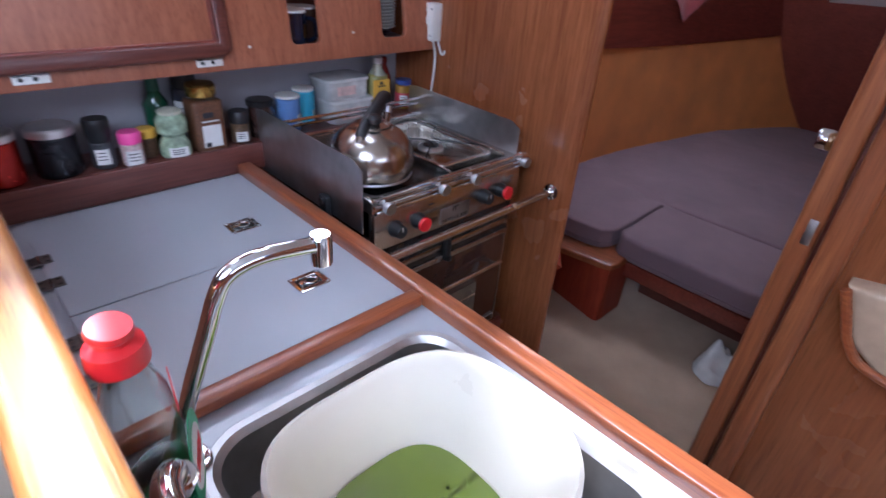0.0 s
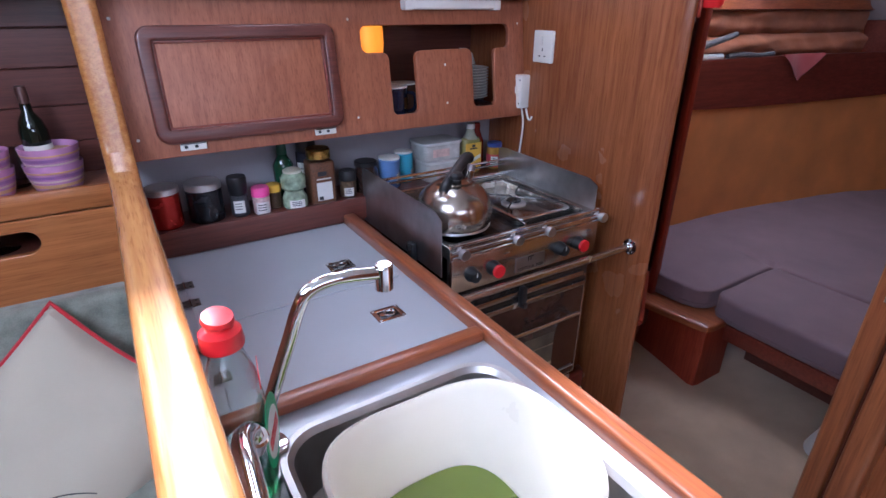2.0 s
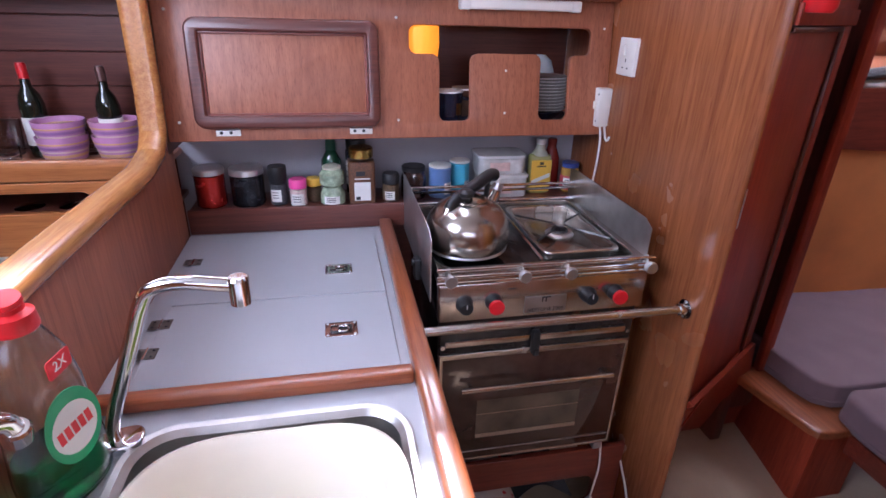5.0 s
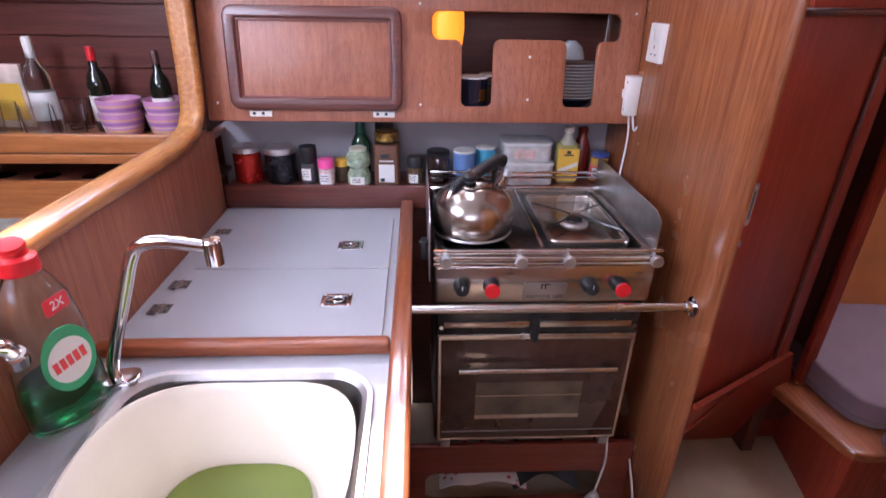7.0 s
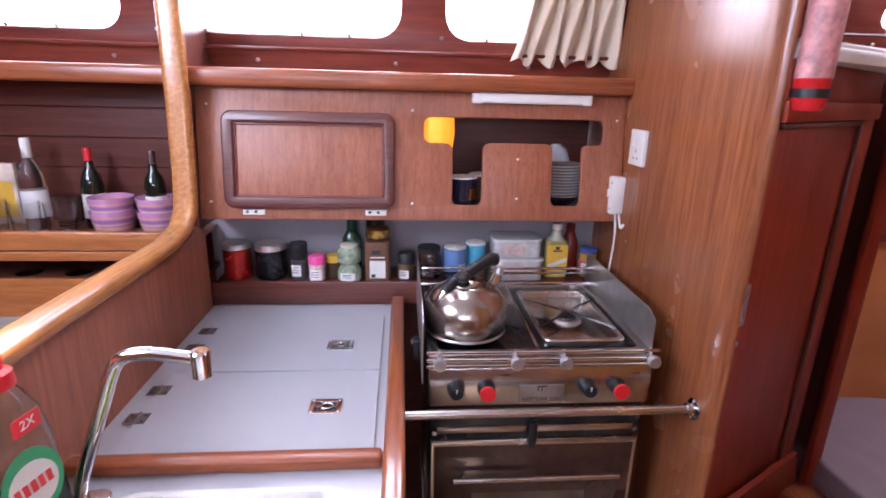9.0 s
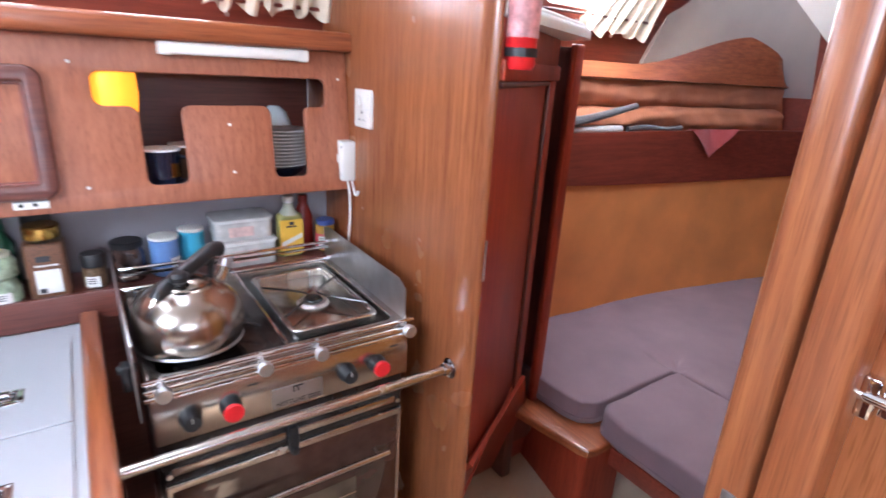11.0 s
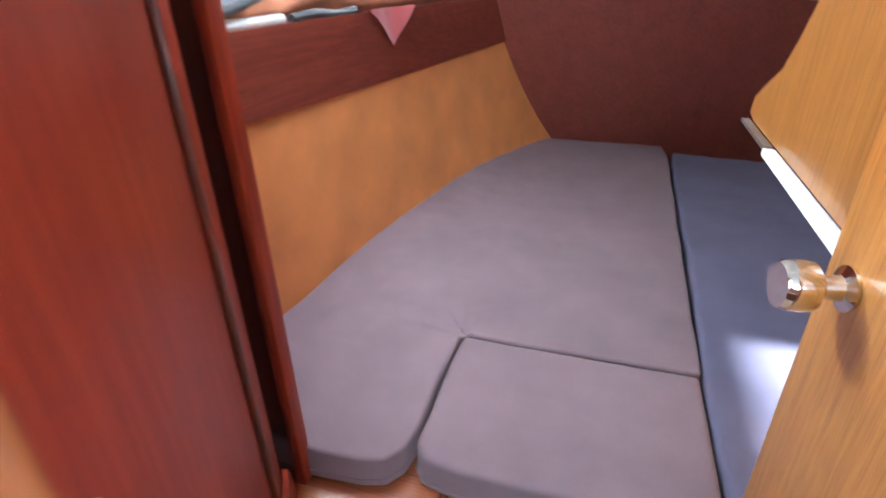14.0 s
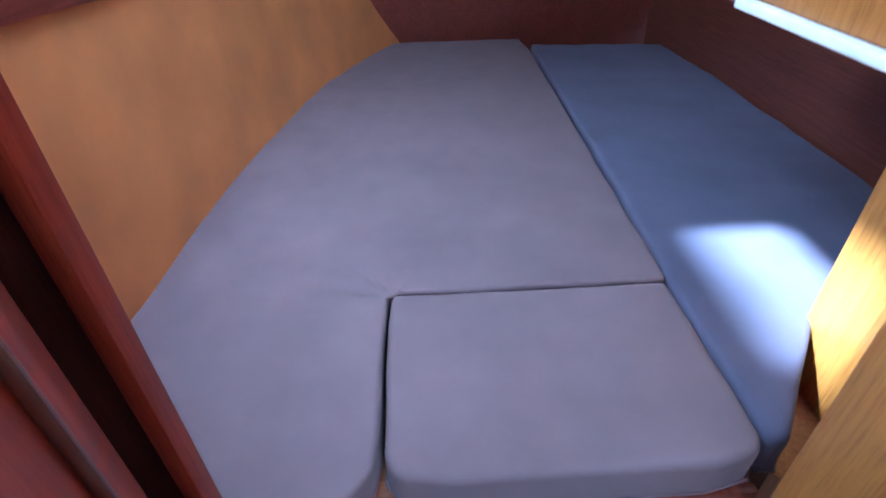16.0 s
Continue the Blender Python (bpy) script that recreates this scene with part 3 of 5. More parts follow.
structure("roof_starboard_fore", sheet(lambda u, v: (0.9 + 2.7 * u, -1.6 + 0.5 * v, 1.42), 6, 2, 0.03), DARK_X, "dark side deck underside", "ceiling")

# ---- galley worktop ----
structure("worktop", plate([(-0.575, -0.79), (-0.085, -0.79), (-0.085, 0.425), (-0.575, 0.425)], [rounded(-0.485, -0.73, -0.118, -0.31, 0.06, 8)], 0.03, pose(0, 0, 0.724), 0.0), WORKTOP, "pale blue laminate galley worktop", "worktop")
structure("wall_galley_inner", box(-0.085, -0.79, 0.0, -0.065, 0.455, 0.745, 0.002), DARK_Z, "dark mahogany side of the galley unit", "wall")
structure("trim_worktop_side", box(-0.086, -0.8, 0.72, -0.05, 0.43, 0.78, 0.008, 3), TEAK_Y, "teak fiddle along the worktop edge", "trim")
structure("wall_galley_end", box(-0.575, -0.79, 0.0, -0.087, -0.772, 0.722, 0.002), DARK_Z, "dark mahogany end of the galley unit", "wall")
structure("trim_worktop_cross", box(-0.575, -0.262, 0.754, -0.087, -0.232, 0.778, 0.007, 3), TEAK_X, "teak fiddle between icebox and sink", "trim")
structure("wall_divider", box(-0.602, -0.7, 0.0, -0.577, 0.42, 0.99, 0.0), PANEL_Z, "teak partition between galley and settee", "wall")


rail_pts = [(-0.71, 0.99), (-0.2, 0.99), (0.2, 0.985), (0.30, 1.0), (0.345, 1.04), (0.362, 1.12), (0.375, 1.3), (0.385, 1.9)]


def swept(points, x0, x1, t):
    """A rounded board edge swept along (y, z) points."""
    bm = bmesh.new()
    prof = rounded(x0, -t / 2, x1, t / 2, t * 0.42, 4)
    rows = []
    for i, (y, z) in enumerate(points):
        a, b = points[max(0, i - 1)], points[min(len(points) - 1, i + 1)]
        d = Vector((0, b[0] - a[0], b[1] - a[1])).normalized()
        nrm = Vector((0, -d.z, d.y))
        rows.append([bm.verts.new(Vector((0, y, z)) + Vector((px, 0, 0)) + nrm * py) for px, py in prof])
    for a, b in zip(rows, rows[1:]):
        for k in range(len(prof)):
            bm.faces.new((a[k], a[(k + 1) % len(prof)], b[(k + 1) % len(prof)], b[k]))
    bm.faces.new(rows[0]), bm.faces.new(rows[-1])
    bmesh.ops.recalc_face_normals(bm, faces=bm.faces[:])
    return bm


structure("trim_divider_rail", swept(rail_pts, -0.618, -0.562, 0.034), GOLD_Y, "golden varnished teak capping rail, light in tone", "trim")
structure("wall_divider_upper", box(-0.6, 0.38, 0.98, -0.577, 0.7, 1.9, 0), DARK_Z, "dark mahogany partition above the rail", "wall")


# ---- galley: sink, taps, bowl ----
def sink():
    t = thing("sink", (-0.3, -0.585, 0.63), "stainless steel inset sink below the worktop", "sink")
    bm = bmesh.new()
    loops = []
    for inset, z in ((-0.013, 0.757), (-0.011, 0.7595), (-0.002, 0.7585), (0.006, 0.75), (0.014, 0.65), (0.045, 0.63)):
        loops.append([bm.verts.new((x, y, z)) for x, y in rounded(-0.485 + inset, -0.73 + inset, -0.118 - inset, -0.31 - inset, max(0.03, 0.06 - inset), 8)])
    for a, b in zip(loops, loops[1:]):
        for k in range(len(a)):
            bm.faces.new((a[k], a[(k + 1) % len(a)], b[(k + 1) % len(b)], b[k]))
    bm.faces.new(loops[-1])
    bmesh.ops.recalc_face_normals(bm, faces=bm.faces[:])
    part("bowl", bm, SINKSTEEL, t)
    part("drain", lathe([(0, 0), (0.03, 0), (0.03, 0.003), (0.022, 0.002), (0, 0.001)], -0.3, -0.52, 0.6305), DULLSTEEL, t)
    return t


sink()


def washing_bowl():
    cx, cy = -0.294, -0.497
    t = thing("washing_up_bowl", (cx, cy, 0.63), "cream plastic washing-up bowl standing in the sink", "washing-up bowl")
    bm = bmesh.new()
    loops = []
    n = 64
    for r, z, wave in ((0.60, 0.638, 0), (0.68, 0.642, 0), (0.74, 0.654, 0), (0.79, 0.68, 0), (0.945, 0.76, 0.3), (0.968, 0.773, 1.0), (0.995, 0.778, 1.0), (1.03, 0.775, 1.0), (1.036, 0.765, 1.0), (1.015, 0.763, 1.0), (0.955, 0.752, 0.3), (0.80, 0.66, 0), (0.7, 0.632, 0)):
        ring = []
        for k in range(n):
            a = 2 * math.pi * k / n
            c, s = math.cos(a), math.sin(a)
            p = 2.9
            m = (abs(c) ** p + abs(s) ** p) ** (-1 / p)
            lift = wave * 0.011 * math.cos(2 * a) if wave else 0
            ring.append(bm.verts.new((cx + 0.166 * r * m * c, cy + 0.155 * r * m * s, z + lift)))
        loops.append(ring)
    for a, b in zip(loops, loops[1:]):
        for k in range(n):
            bm.faces.new((a[k], a[(k + 1) % n], b[(k + 1) % n], b[k]))
    bm.faces.new(loops[0])
    bm.faces.new(loops[-1])
    bmesh.ops.recalc_face_normals(bm, faces=bm.faces[:])
    part("basin", bm, BASIN, t)
    part("foot_ring", lathe([(0.075, 0), (0.078, 0.002), (0.082, 0.0)], cx - 0.01, cy + 0.02, 0.638, 40), BASIN, t)
    return t


washing_bowl()


def crumpled(cx, cy, z, rx, ry, h, seed, n=22):
    rnd = Vector((seed * 3.1, seed * 1.7, 0))

    def f(u, v):
        a = 2 * math.pi * u
        k = v * (1 + 0.12 * noise.noise(rnd + Vector((math.cos(a), math.sin(a), 0)) * 1.6))
        x, y = rx * k * math.cos(a), ry * k * math.sin(a)
        return (cx + x, cy + y, z + h * (1 - v ** 3) * (0.6 + 0.5 * noise.noise(rnd + Vector((x, y, 0)) * 18)) + 0.002)

    bm = sheet(f, n * 2, n // 2, 0.004)
    bmesh.ops.remove_doubles(bm, verts=bm.verts[:], dist=0.0004)
    return bm


def soapy_water():
    """A shallow pool that follows the bowl's rounded square, with a few bubbles."""
    cx, cy, z = -0.298, -0.497, 0.65
    t = thing("soapy_water", (cx, cy, z - 0.012), "shallow olive green soapy water in the bowl", "water")

    def f(u, v):
        a = 2 * math.pi * u
        c, s = math.cos(a), math.sin(a)
        m = (abs(c) ** 3.0 + abs(s) ** 3.0) ** (-1 / 3.0) * v
        return (cx + 0.108 * m * c, cy + 0.106 * m * s, z)

    bm = sheet(f, 64, 8, 0.008)
    bmesh.ops.remove_doubles(bm, verts=bm.verts[:], dist=0.0004)
    part("pool", bm, SOAPY, t)
    rnd = random.Random(5)
    for _ in range(9):
        a, r = rnd.uniform(0, 6.283), rnd.uniform(0.03, 0.1)
        part("bubble", lathe([(0, 0.0035), (0.002, 0.003), (0.0035, 0.0)], cx + r * math.cos(a), cy + r * math.sin(a), z, 10), BOTTLE, t)
    return t


SOAPY = plain("olive_soapy_water", (0.17, 0.22, 0.035), 0.22, vary=0.06, scale=8, bump=0.01)
soapy_water()

tap = thing("swan_neck_tap", (-0.507, -0.321, 0.754), "tall chrome swivel spout beside the sink", "tap")
part("base_plate", plate(rounded(-0.035, -0.022, 0.035, 0.022, 0.018), [], 0.012, pose(-0.507, -0.321, 0.754, 0, 0, 10), 0.003), CHROME, tap)
part("spout", tube([(-0.507, -0.321, 0.76), (-0.506, -0.321, 0.79), (-0.476, -0.322, 0.87), (-0.452, -0.324, 0.93), (-0.436, -0.325, 0.97), (-0.42, -0.326, 0.992), (-0.385, -0.328, 1.0), (-0.325, -0.33, 0.993)], 0.0095, 16), CHROME, tap)
part("outlet", lathe([(0.0, -0.022), (0.0125, -0.022), (0.013, 0.012), (0.011, 0.015), (0, 0.015)], -0.318, -0.331, 0.99, 18), CHROME, tap)
tap2 = thing("pump_tap", (-0.56, -0.64, 0.754), "thick chrome hooped pump spout on the worktop", "tap")
part("spout", tube([(-0.556, -0.66, 0.76), (-0.556, -0.655, 0.88), (-0.556, -0.62, 0.92), (-0.55, -0.535, 0.93), (-0.546, -0.48, 0.93), (-0.536, -0.455, 0.92), (-0.532, -0.448, 0.902)], 0.0115, 14), CHROME, tap2)
part("outlet_ring", lathe([(0, -0.012), (0.014, -0.012), (0.0145, 0.006), (0.012, 0.009), (0, 0.009)], -0.531, -0.447, 0.9, 18, pose(0, 0, 0, 15, 15, 0)), CHROME, tap2)
part("flange", lathe([(0, 0), (0.024, 0), (0.022, 0.008), (0.013, 0.012), (0, 0.012)], -0.556, -0.66, 0.754, 20), CHROME, tap2)


def text_mesh(body, size, m, material, parent, name="lettering", spread=1.0):
    cu = bpy.data.curves.new("tmp", "FONT")
    cu.body, cu.size, cu.extrude, cu.align_x, cu.align_y, cu.space_character = body, size, 0.0002, "CENTER", "CENTER", spread
    ob = bpy.data.objects.new("tmp", cu)
    scene.collection.objects.link(ob)
    bpy.context.view_layer.update()
    me = bpy.data.meshes.new_from_object(ob.evaluated_get(bpy.context.evaluated_depsgraph_get()))
    bpy.data.objects.remove(ob)
    bm = bmesh.new()
    bm.from_mesh(me)
    bpy.data.meshes.remove(me)
    bm.transform(m)
    return part(name, bm, material, parent, smooth=False)


def detergent():
    cx, cy, z = -0.537, -0.386, 0.756
    t = thing("detergent_bottle", (cx, cy, z), "clear bottle of green washing-up liquid with a red cap", "bottle")
    lean = pose(cx, cy, z, 0, 0, 66) @ Matrix.Scale(1.07, 4)

    def oval(prof, sx=1.0, sy=0.62, n=28):
        bm = lathe(prof, seg=n)
        for v in bm.verts:
            v.co.x *= sx
            v.co.y *= sy
        bm.transform(lean)
        return bm

    part("shell", oval([(0.0, 0.0), (0.046, 0.0), (0.052, 0.006), (0.053, 0.05), (0.048, 0.1), (0.047, 0.135), (0.04, 0.175), (0.026, 0.205), (0.02, 0.215), (0.019, 0.222), (0.017, 0.222), (0.018, 0.214), (0.0245, 0.203), (0.0385, 0.174), (0.0455, 0.135), (0.0465, 0.1), (0.0515, 0.05), (0.05, 0.0075), (0.0, 0.003)]), BOTTLE, t, "clear plastic body")
    part("liquid", oval([(0.0, 0.004), (0.046, 0.006), (0.0495, 0.009), (0.0505, 0.048), (0.048, 0.072), (0.0, 0.072)]), GREENLIQ, t, "dark green liquid")
    cap = part("cap", lathe([(0.0, 0.216), (0.021, 0.216), (0.022, 0.219), (0.0205, 0.234), (0.014, 0.238), (0.0125, 0.246), (0.0, 0.246)], m=lean), RED, t, "red flip cap")
    part("cap_lid", lathe([(0.0, 0), (0.014, 0), (0.016, 0.003), (0.015, 0.008), (0.0, 0.009)], m=lean @ pose(-0.002, 0, 0.245, 10, -8, 0)), RED, cap)
    face = lean @ pose(0, 0, 0) @ facing_front(0, -0.0335, 0.1) @ Matrix.Scale(0.92, 4)
    part("label", plate([(0.036 * math.cos(a), 0.05 * math.sin(a)) for a in [2 * math.pi * k / 32 for k in range(32)]], [], 0.001, face), GREEN, t, "green oval label")
    part("label_patch", plate([(0.029 * math.cos(a), 0.034 * math.sin(a)) for a in [2 * math.pi * k / 28 for k in range(28)]], [], 0.0006, face @ pose(0, -0.002, 0.0012)), PAPER, t, "white patch with a red word shape")
    bm = joined(*[box(-0.023 + 0.0095 * k, -0.006, 0, -0.016 + 0.0095 * k, 0.011, 0.0006, 0) for k in range(5)])
    bm.transform(face @ pose(0, -0.004, 0.002, 0, 0, 8))
    part("label_mark", bm, RED, t)
    red = lean @ facing_front(0.01, -0.0262, 0.172) @ pose(0, 0, 0, 0, 14, 0)
    part("sticker", plate(rounded(-0.018, -0.011, 0.018, 0.011, 0.004), [], 0.001, red), RED, t, "red sticker")
    text_mesh("2X", 0.016, red @ pose(0, 0, 0.0015), PAPER, t)
    return t


detergent()


# ---- galley: icebox lids ----
HINGE = plain("tarnished_hinge", (0.16, 0.14, 0.12), 0.4, 0.8, vary=0.35, scale=90)


def lid(name, y0, y1, hinges, cy):
    t = thing(name, (-0.31, (y0 + y1) / 2, 0.754), "pale blue laminate icebox lid flush in the worktop", "lid", "icebox lids")
    part("panel", box(-0.53, y0, 0.7545, -0.103, y1, 0.7585, 0.0012, 1), WORKTOP, t)
    cx = -0.2
    latch = part("latch", plate(rounded(cx - 0.03, cy - 0.024, cx + 0.03, cy + 0.024, 0.004), [rounded(cx - 0.02, cy - 0.014, cx + 0.02, cy + 0.014, 0.004)], 0.0022, pose(0, 0, 0.7585), 0.0006), CHROME, t, "chrome flush ring latch")
    part("recess", box(cx - 0.021, cy - 0.015, 0.7583, cx + 0.021, cy + 0.015, 0.7588, 0), ENAMEL, latch)
    ring = [(cx + 0.003 + 0.011 * math.cos(a), cy + 0.009 * math.sin(a), 0.7605) for a in [2 * math.pi * k / 16 for k in range(17)]]
    part("ring", tube(ring, 0.0022, 8, 0), CHROME, latch)
    part("barrel", lathe([(0, 0), (0.006, 0), (0.006, 0.003), (0, 0.0035)], cx - 0.013, cy, 0.7588, 14), CHROME, latch)
    for dx in (-0.025, 0.025):
        for dy in (-0.019, 0.019):
            part("screw", lathe([(0, 0), (0.003, 0), (0.002, 0.001), (0, 0.001)], cx + dx, cy + dy, 0.7607, 8), DULLSTEEL, latch)
    for hy in hinges:
        hinge = part("hinge", joined(box(-0.55, hy - 0.016, 0.7587, -0.512, hy + 0.016, 0.7602, 0.0004, 1)), HINGE, t, "small dark tarnished butt hinge")
        part("pin", tube([(-0.5305, hy - 0.017, 0.7602), (-0.5305, hy + 0.017, 0.7602)], 0.0018, 8, 0), CHROME, hinge)
        for sx in (-0.012, 0.012):
            for sy in (-0.009, 0.009):
                part("screw", lathe([(0, 0), (0.0028, 0), (0.002, 0.0008), (0, 0.0008)], -0.531 + sx, hy + sy, 0.7602, 8), BLACK, hinge)
    return t


lid("icebox_lid", -0.225, 0.048, (-0.114, -0.02), -0.088)
lid("icebox_lid", 0.052, 0.335, (0.16, 0.248), 0.165)


# ---- cooker ----
def cooker():
    t = thing("cooker", (0.235, 0.2, 0.27), "stainless steel two-burner marine cooker with smoked glass oven", "cooker")
    part("carcass", box(0.004, 0.012, 0.275, 0.47, 0.42, 0.7, 0.004), ENAMEL, t, "black oven body")
    part("hob_tray", plate([(0.0, -0.005), (0.474, -0.005), (0.474, 0.42), (0.0, 0.42)], [rounded(0.02, 0.02, 0.454, 0.4, 0.02)], 0.03, pose(0, 0, 0.79), 0.003), STEEL, t)
    part("hob_floor", box(0.01, 0.005, 0.79, 0.465, 0.41, 0.797, 0.001), ENAMEL, t, "black enamelled hob floor")
    pan = part("drip_pan", plate(rounded(0.255, 0.06, 0.445, 0.37, 0.02), [rounded(0.268, 0.073, 0.432, 0.357, 0.015)], 0.018, pose(0, 0, 0.8), 0.004), STEEL, t, "shiny square drip pan")
    part("pan_floor", box(0.262, 0.067, 0.798, 0.438, 0.363, 0.8005, 0.001), KETTLE, pan, "stained pan floor")
    for cx in (0.12, 0.35):
        burner = part("burner", lathe([(0, 0), (0.034, 0), (0.036, 0.004), (0.03, 0.009), (0.012, 0.011), (0, 0.011)], cx, 0.2, 0.8, 20), SINKSTEEL, t)
        part("burner_cap", lathe([(0, 0), (0.022, 0), (0.02, 0.004), (0, 0.005)], cx, 0.2, 0.811, 18), ENAMEL, burner)
        for sx in (-1, 1):
            part("pan_support", tube([(cx + sx * 0.09, 0.2 + sx * 0.08, 0.822), (cx + sx * 0.02, 0.2 + sx * 0.018, 0.8255), (cx + sx * 0.02, 0.2 - sx * 0.018, 0.8255), (cx + sx * 0.09, 0.2 - sx * 0.09, 0.822)], 0.0024, 8, 3), ENAMEL, t)
    for y, z in ((0.385, 0.83), (0.405, 0.855), (0.40, 0.87)):
        part("rear_rail", tube([(-0.002, y, z), (0.474, y, z)], 0.004, 10, 0), CHROME, t)
    part("cross_rail", tube([(0.225, 0.0, 0.833), (0.225, 0.39, 0.833)], 0.003, 8, 0), CHROME, t)
    panel = part("control_panel", box(0.0, -0.012, 0.703, 0.474, 0.012, 0.792, 0.005), STEEL, t, "polished steel control fascia")
    part("name_plate", box(0.19, -0.0145, 0.712, 0.285, -0.0125, 0.752, 0.0005, 1), DULLSTEEL, panel)
    text_mesh("NEPTUNE 2000", 0.0125, facing_front(0.238, -0.0148, 0.719), INK, panel)
    part("maker_mark", joined(box(0.228, -0.0152, 0.738, 0.231, -0.0148, 0.75, 0), box(0.228, -0.0152, 0.748, 0.248, -0.0148, 0.751, 0), box(0.236, -0.0152, 0.738, 0.239, -0.0148, 0.749, 0)), INK, panel)
    for x in (0.15, 0.43):
        part("panel_slot", box(x, -0.0128, 0.774, x + 0.018, -0.0122, 0.7765, 0), BLACK, panel)
    for x, col in ((0.055, None), (0.119, RED), (0.335, None), (0.4, RED)):
        m = pose(x, -0.012, 0.747, 90, 0, 0)
        knob = part("knob", lathe([(0, 0), (0.0185, 0), (0.0185, 0.006), (0.0155, 0.012), (0.0145, 0.024), (0.013, 0.026), (0, 0.026)], m=m, seg=20), BLACK, t, "black control knob")
        if col:
            part("knob_face", lathe([(0, 0.024), (0.0165, 0.022), (0.0172, 0.027), (0.016, 0.03), (0, 0.0305)], m=m, seg=20), col, knob, "red knob face")
        else:
            part("pointer", box(x - 0.0007, -0.0395, 0.749, x + 0.0007, -0.0375, 0.759, 0.0002, 1), PAPER, knob)
    # front fiddle rails with acorn clamps
    for z in (0.803, 0.815, 0.829):
        part("fiddle_rail", tube([(-0.006, -0.022 + (z - 0.803) * 0.3, z), (0.48, -0.022 + (z - 0.803) * 0.3, z)], 0.0042, 10, 0), CHROME, t)
    for x in (0.02, 0.176, 0.277, 0.462):
        cl = part("fiddle_clamp", lathe([(0, 0), (0.012, 0.0), (0.0135, 0.006), (0.011, 0.016), (0.006, 0.02), (0.006, 0.034), (0, 0.034)], m=pose(x, -0.042, 0.814, -90, 0, 0), seg=16), DULLSTEEL, t, "ridged steel clamp knob")
        part("stud", tube([(x, -0.02, 0.814), (x, -0.012, 0.834)], 0.003, 8, 0), DULLSTEEL, cl)
    # side fiddle plates
    for x, name in ((-0.014, "side_plate"), (0.4755, "side_plate")):
        bm = plate([(0.0, 0.745 if x < 0 else 0.79), (0.43, 0.745 if x < 0 else 0.79), (0.43, 0.9), (0.40, 0.905), (0.03, 0.9), (0.0, 0.885)], [], 0.002, Matrix(((0, 0, 1, x), (1, 0, 0, 0.01), (0, 1, 0, 0), (0, 0, 0, 1))))
        part(name, bm, DULLSTEEL, t, "dull steel spray guard")
    part("gimbal", joined(box(-0.03, 0.12, 0.74, -0.016, 0.15, 0.79, 0.003), tube([(-0.035, 0.135, 0.78), (-0.005, 0.135, 0.78)], 0.008, 12, 0)), BLACK, t, "black gimbal bracket")
    # oven front
    vent = part("grill_slot", box(0.008, 0.0, 0.612, 0.468, 0.014, 0.7, 0.002), ENAMEL, t, "dark gap under the fascia")
    part("grill_bar", box(0.018, -0.006, 0.632, 0.216, 0.004, 0.648, 0.003), STEEL, vent)
    part("grill_bar", box(0.236, -0.006, 0.632, 0.45, 0.004, 0.648, 0.003), STEEL, vent)
    for x in (0.014, 0.458):
        part("grill_screw", lathe([(0, 0), (0.006, 0), (0.005, 0.003), (0, 0.003)], m=pose(x, -0.001, 0.632, 90, 0, 0), seg=12), CHROME, vent)
    part("door_catch", joined(box(0.218, -0.016, 0.6, 0.236, 0.002, 0.66, 0.004), box(0.22, -0.022, 0.6, 0.234, -0.012, 0.615, 0.003)), BLACK, t, "black sprung oven catch")
    door = part("oven_door", plate([(0.006, 0.288), (0.468, 0.288), (0.468, 0.612), (0.006, 0.612)], [[(0.016, 0.298), (0.458, 0.298), (0.458, 0.597), (0.016, 0.597)]], 0.016, facing_front(0, 0.012, 0), 0.003), STEEL, t, "steel door frame")
    part("glass", box(0.014, -0.003, 0.296, 0.46, 0.009, 0.599, 0.001), SMOKED, door, "smoked dark glass, tinted brown for warm reflections")
    part("window", box(0.1, -0.0045, 0.36, 0.36, -0.003, 0.475, 0.0005, 1), plain("oven_window_glass", (0.10, 0.075, 0.05), 0.05, vary=0.5, scale=9, bump=0.0, coat=0.8), door, "lighter oven window")
    part("shelf_bar", joined(box(0.1, -0.0056, 0.433, 0.36, -0.0046, 0.436, 0), box(0.1, -0.0056, 0.362, 0.36, -0.0046, 0.374, 0)), STEEL, door)
    part("handle", tube([(0.055, -0.028, 0.528), (0.425, -0.028, 0.528)], 0.0065, 12, 0), STEEL, door)
    for x in (0.079, 0.401):
        part("handle_bracket", box(x - 0.004, -0.026, 0.523, x + 0.004, 0.0, 0.533, 0.001), STEEL, door)
    part("door_bottom_bar", box(0.02, -0.0045, 0.318, 0.455, -0.003, 0.3205, 0), DULLSTEEL, door)
    for x in (0.03, 0.44):
        part("foot", box(x - 0.012, 0.0, 0.262, x + 0.012, 0.02, 0.288, 0.003), DULLSTEEL, t)
    return t


cooker()
solid("cooker_bearer", box(0.002, 0.05, 0.2455, 0.472, 0.45, 0.262, 0.003), DARK_X, "dark wooden bearer under the cooker", "bearer")


